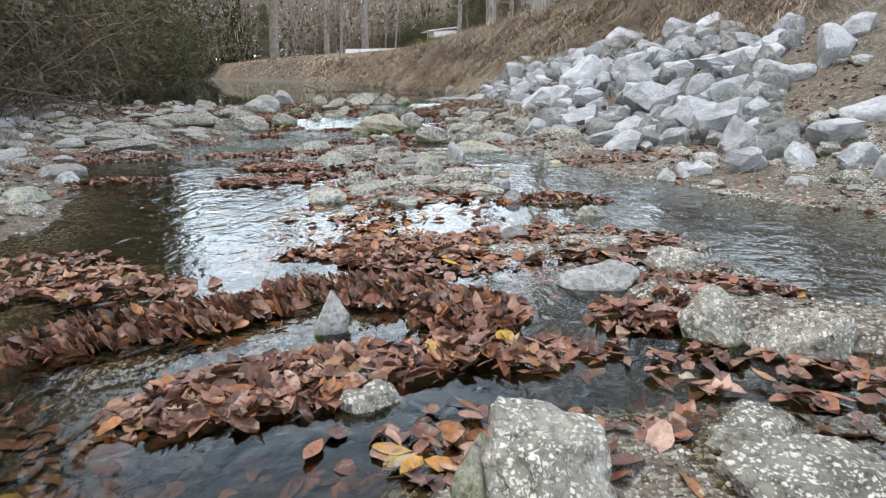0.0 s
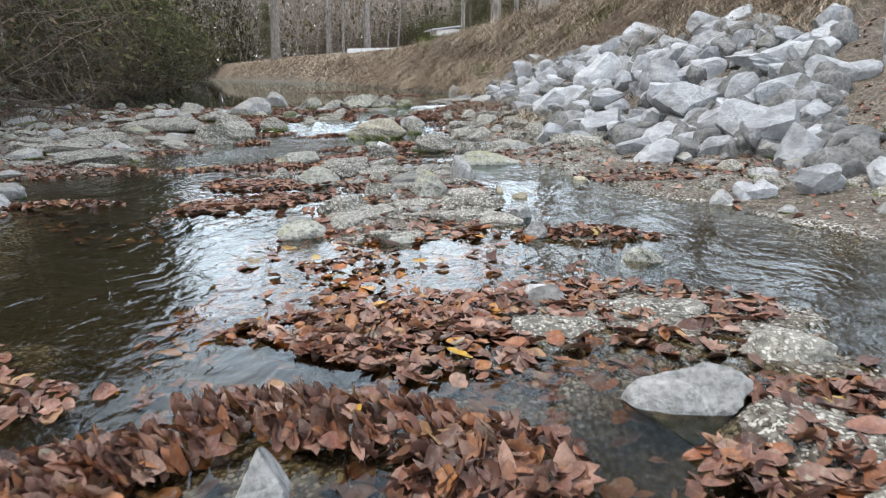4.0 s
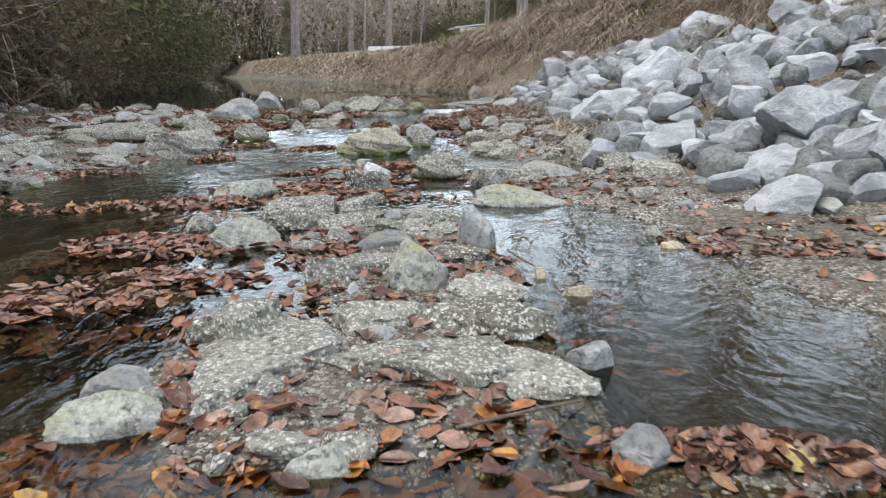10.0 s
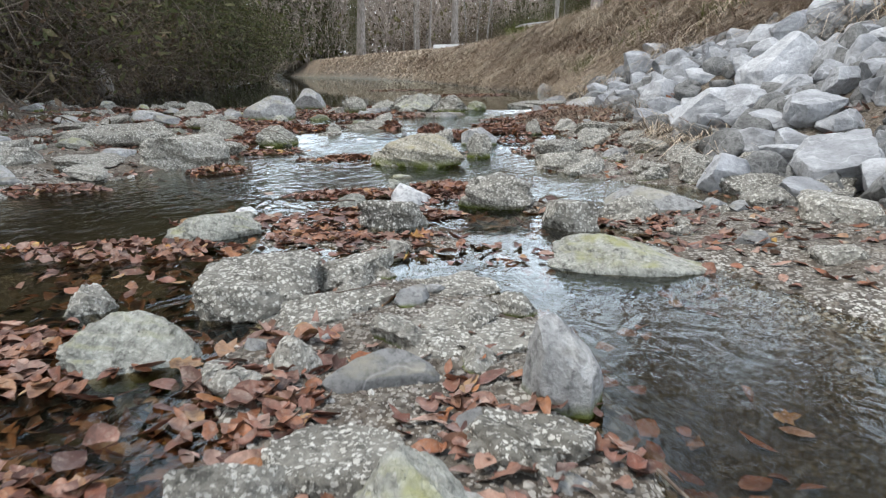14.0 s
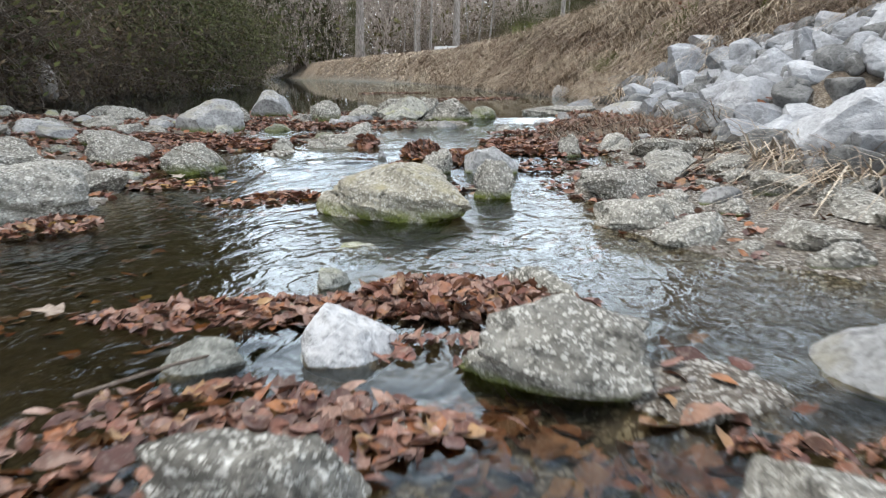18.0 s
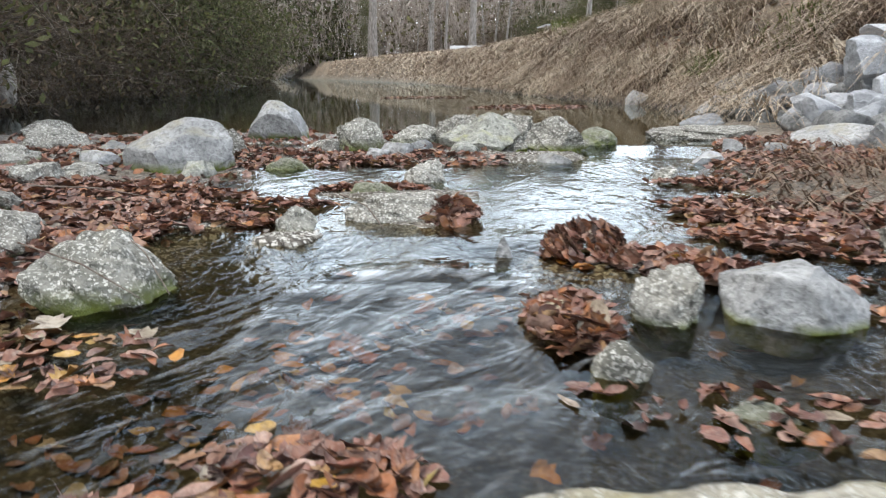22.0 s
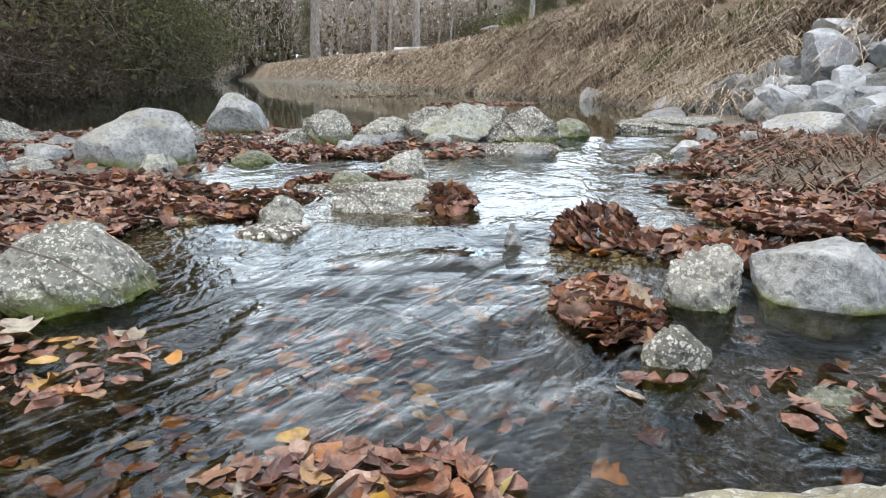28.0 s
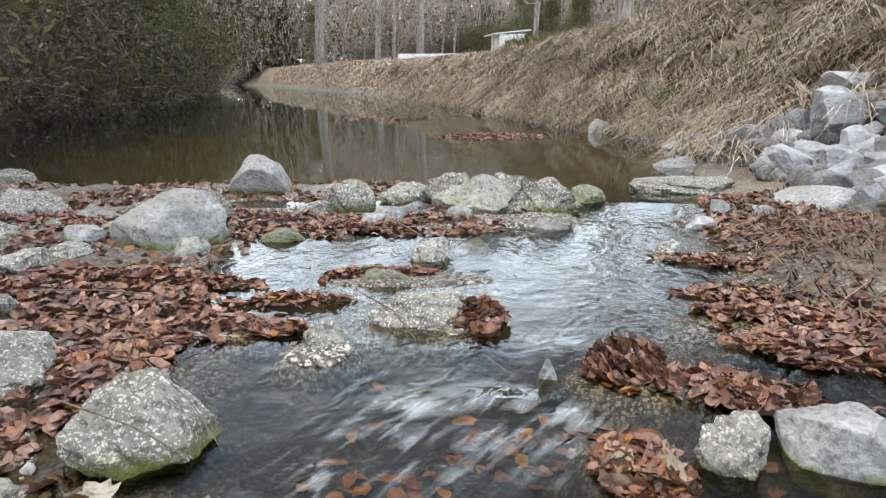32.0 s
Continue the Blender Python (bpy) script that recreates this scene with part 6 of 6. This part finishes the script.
far_woods("distant wall of dark evergreen woods", EVERGREEN, 22000, 0.42, 13.0, 3, -70, -26)
far_woods("distant hazy olive woods behind the field", OLIVE, 7000, 0.4, 6.5, 4, -40, 50)
# these two sheets carry the air haze in their paler twig colour
far_woods("distant grey leafless woods behind the field, paled as by haze", TWIG_HAZED, 46000, 0.9, 15.0, 5, -42, 50, True)
far_woods("distant mauve-grey twigs in the woods, paled as by haze", TWIG_HAZED, 32000, 0.24, 9.0, 8, -42, 50)
far_woods("distant russet leaves clinging in the woods", BROWN_LEAVES, 9000, 0.3, 10.0, 6, -40, 50)

# bleached vines that arch and hang over the wooded bank
vg = np.random.default_rng(31)
for k in range(46):
    y = vg.uniform(8, 24)
    x = float(np.interp(y, LEFT_Y, LEFT_X)) - (vg.uniform(3.6, 5.4) if y < 12.6 else vg.uniform(-0.1, 0.9))
    z = height(x, y)
    vines = Sticks()
    for rep_k in range(4):
        top = vg.uniform(1.6, 4.6)
        way = (vg.uniform(0.2, 0.9), vg.normal() * 0.6, vg.uniform(-0.2, 0.5))
        path = wander(vg, (x + vg.normal() * 0.3, y + vg.normal() * 0.3, z + top), way, top * vg.uniform(0.7, 1.15), 12, 0.16, 0.2)
        path = [Vector((p.x, p.y, max(p.z, height(p.x, p.y) + 0.02))) for p in path]
        r0 = vg.uniform(0.007, 0.015)
        vines.add(path, [r0 * (1 - 0.6 * j / 12) for j in range(13)], 4)
        for j in (4, 7, 9):
            side = wander(vg, path[j], (vg.normal(), vg.normal(), -0.2), 0.7, 5, 0.3, 0.1)
            vines.add(side, [r0 * 0.5 * (1 - 0.15 * i) for i in range(6)], 3)
    tagged(new("vine", mesh_of("vine", vines.v, vines.f, TWIG)), "bleached leafless vines hanging over the wooded bank", "vine", "vines on the wooded bank")

# the pale fallen trunk on the left bank
log = Sticks()
log.add([(-9.6, 18.3, 0.95), (-9.0, 17.6, 0.8), (-8.4, 16.9, 0.62), (-7.9, 16.2, 0.35)], [0.10, 0.12, 0.13, 0.15], 9)
log.f += [tuple(range(8, -1, -1)), tuple(range(27, 36))]
tagged(new("fallen_log", mesh_of("fallen_log", log.v, log.f, BARK_GREY)), "bleached fallen trunk lying down the wooded bank", "log")

X, Y, Z = scatter(5200, -2, 7, 13.5, 34, lambda X, Y, s, q, r: (s > 0.3) & off_riprap(X, Y) & (fbm(X, Y, 0.7, 3, 71) > 0.04))
blades("dry_grass", X, Y, Z + 0.05, 0.85, 0.004, math.pi * plant_rng.choice([1.1, 0.7, 1.5], len(X)), 1.3, STRAW, label="long pale collapsed stalks matted on the bank")
# blades added along the cut bank's foot to imitate its dark, shaded undercut
X, Y, Z = scatter(11000, -11, 1.6, 14, 56, lambda X, Y, s, q, r: (s > -0.08) & (s < 0.12))
blades("bank_roots", X, Y, np.maximum(Z, 0.14), 0.26, 0.01, math.pi * 1.05, 1.3, BARK, label="strip of blades added for the dark undercut at the bank's foot", category="roots")
# sticks and dead weeds by the water
def stick(points, radius, mat, label):
    s = Sticks()
    s.add(points, [radius, radius * 0.9, radius * 0.6][:len(points)] if len(points) < 4 else [radius * (1 - 0.15 * k) for k in range(len(points))], 6)
    tagged(new("twig", mesh_of("twig", s.v, s.f, mat)), label, "twig", "twigs beside the creek")


for (ax, ay), (bx, by), lift, r in (((0.22, 4.66), (0.28, 4.44), 0.05, 0.0028), ((-2.3, 9.5), (-1.95, 9.45), 0.165, 0.0025), ((-2.2, 9.75), (-1.9, 9.5), 0.135, 0.0022), ((-1.75, 10.5), (-1.5, 10.15), 0.06, 0.003), ((-1.75, 11.6), (-1.5, 11.1), 0.08, 0.0035), ((0.05, 3.6), (0.3, 3.75), 0.03, 0.004), ((-0.9, 6.7), (-0.75, 7.0), 0.04, 0.004), ((0.55, 10.9), (0.1, 10.5), 0.09, 0.005), ((-2.9, 10.3), (-2.5, 10.5), 0.1, 0.0035), ((-0.42, 5.35), (-0.3, 5.55), 0.06, 0.002)):
    a, b = surface(ax, ay) + lift, surface(bx, by) + lift * 0.3
    mx, my = (ax + bx) / 2 + 0.03, (ay + by) / 2 - 0.02
    stick([(ax, ay, a), (mx, my, max((a + b) / 2 + 0.02, surface(mx, my) + 0.02)), (bx, by, b)], r, TWIG, "thin bleached twig lying over stones and leaves")
X, Y, Z = scatter(420, -0.1, 0.75, 9.9, 12.2, lambda X, Y, s, q, r: (s > 0.05) & (fbm(X, Y, 1.8, 2, 93) > -0.05))
blades("dead_weeds", X, Y, Z, 0.3, 0.005, math.pi * 1.2, 1.25, STRAW_DARK, label="bent dead weed stalks drooping beside the chute", category="weeds")

# ---- the small house beyond the field ----
def box(x, y, z, sx, sy, sz, bevel=0.0):
    bm = bmesh.new()
    bmesh.ops.create_cube(bm, size=1, matrix=pose(x, y, z) @ Matrix.Diagonal((sx, sy, sz, 1)))
    if bevel:
        bmesh.ops.bevel(bm, geom=bm.edges[:], offset=bevel, segments=2, affect="EDGES")
    return bm


def from_bm(name, bm, mat, parent, label=""):
    me = bpy.data.meshes.new(name)
    bm.to_mesh(me)
    bm.free()
    me.materials.append(mat)
    return part(name, me, parent, label)


def plain(name, col, rough=0.7):
    m, n, l, b = material(name, rough)
    t = tex(n, l, "noise", 3, 5, "World")
    l.new(ramp(n, l, t.outputs[0], (0.3, tuple(c * 0.8 for c in col)), (0.7, col)), b.inputs["Base Color"])
    return m


WALL = plain("white_siding", (0.75, 0.75, 0.73))
ROOF = plain("pale_metal_roof", (0.55, 0.56, 0.57), 0.4)
DARK = plain("dark_window", (0.03, 0.035, 0.04), 0.15)
house = tagged(new("house"), "small white house with a pale low roof", "house")
house.matrix_basis = pose(0.2, 66, 2.85, 0, 0, 12) @ Matrix.Scale(0.74, 4)
from_bm("wall", box(0.1, 0, 0.9, 2.8, 4, 1.8), WALL, house)
roof = box(0, 0, 0, 4.0, 5, 0.12, 0.02)
for v in roof.verts:
    v.co.z += 1.98 + 0.1 * v.co.x
from_bm("roof", roof, ROOF, house, "pale metal lean-to roof with wide eaves")
win = from_bm("window", box(0.35, -2.02, 1.0, 0.5, 0.06, 0.6), DARK, house)
for px in (-1.9,):
    from_bm("porch_post", box(px, -1.9, 0.93, 0.1, 0.1, 1.88), BARK, house)

# low pale wall at the edge of the field
far_wall = tagged(new("low_wall"), "low pale concrete wall at the field edge", "wall")
far_wall.matrix_basis = pose(-8.0, 66, 2.35, 0, 0, 6)
for k in range(5):
    from_bm("wall_block", box(k * 1.26, 0, 0.2, 1.24, 0.35, 0.5, 0.03), WALL, far_wall)
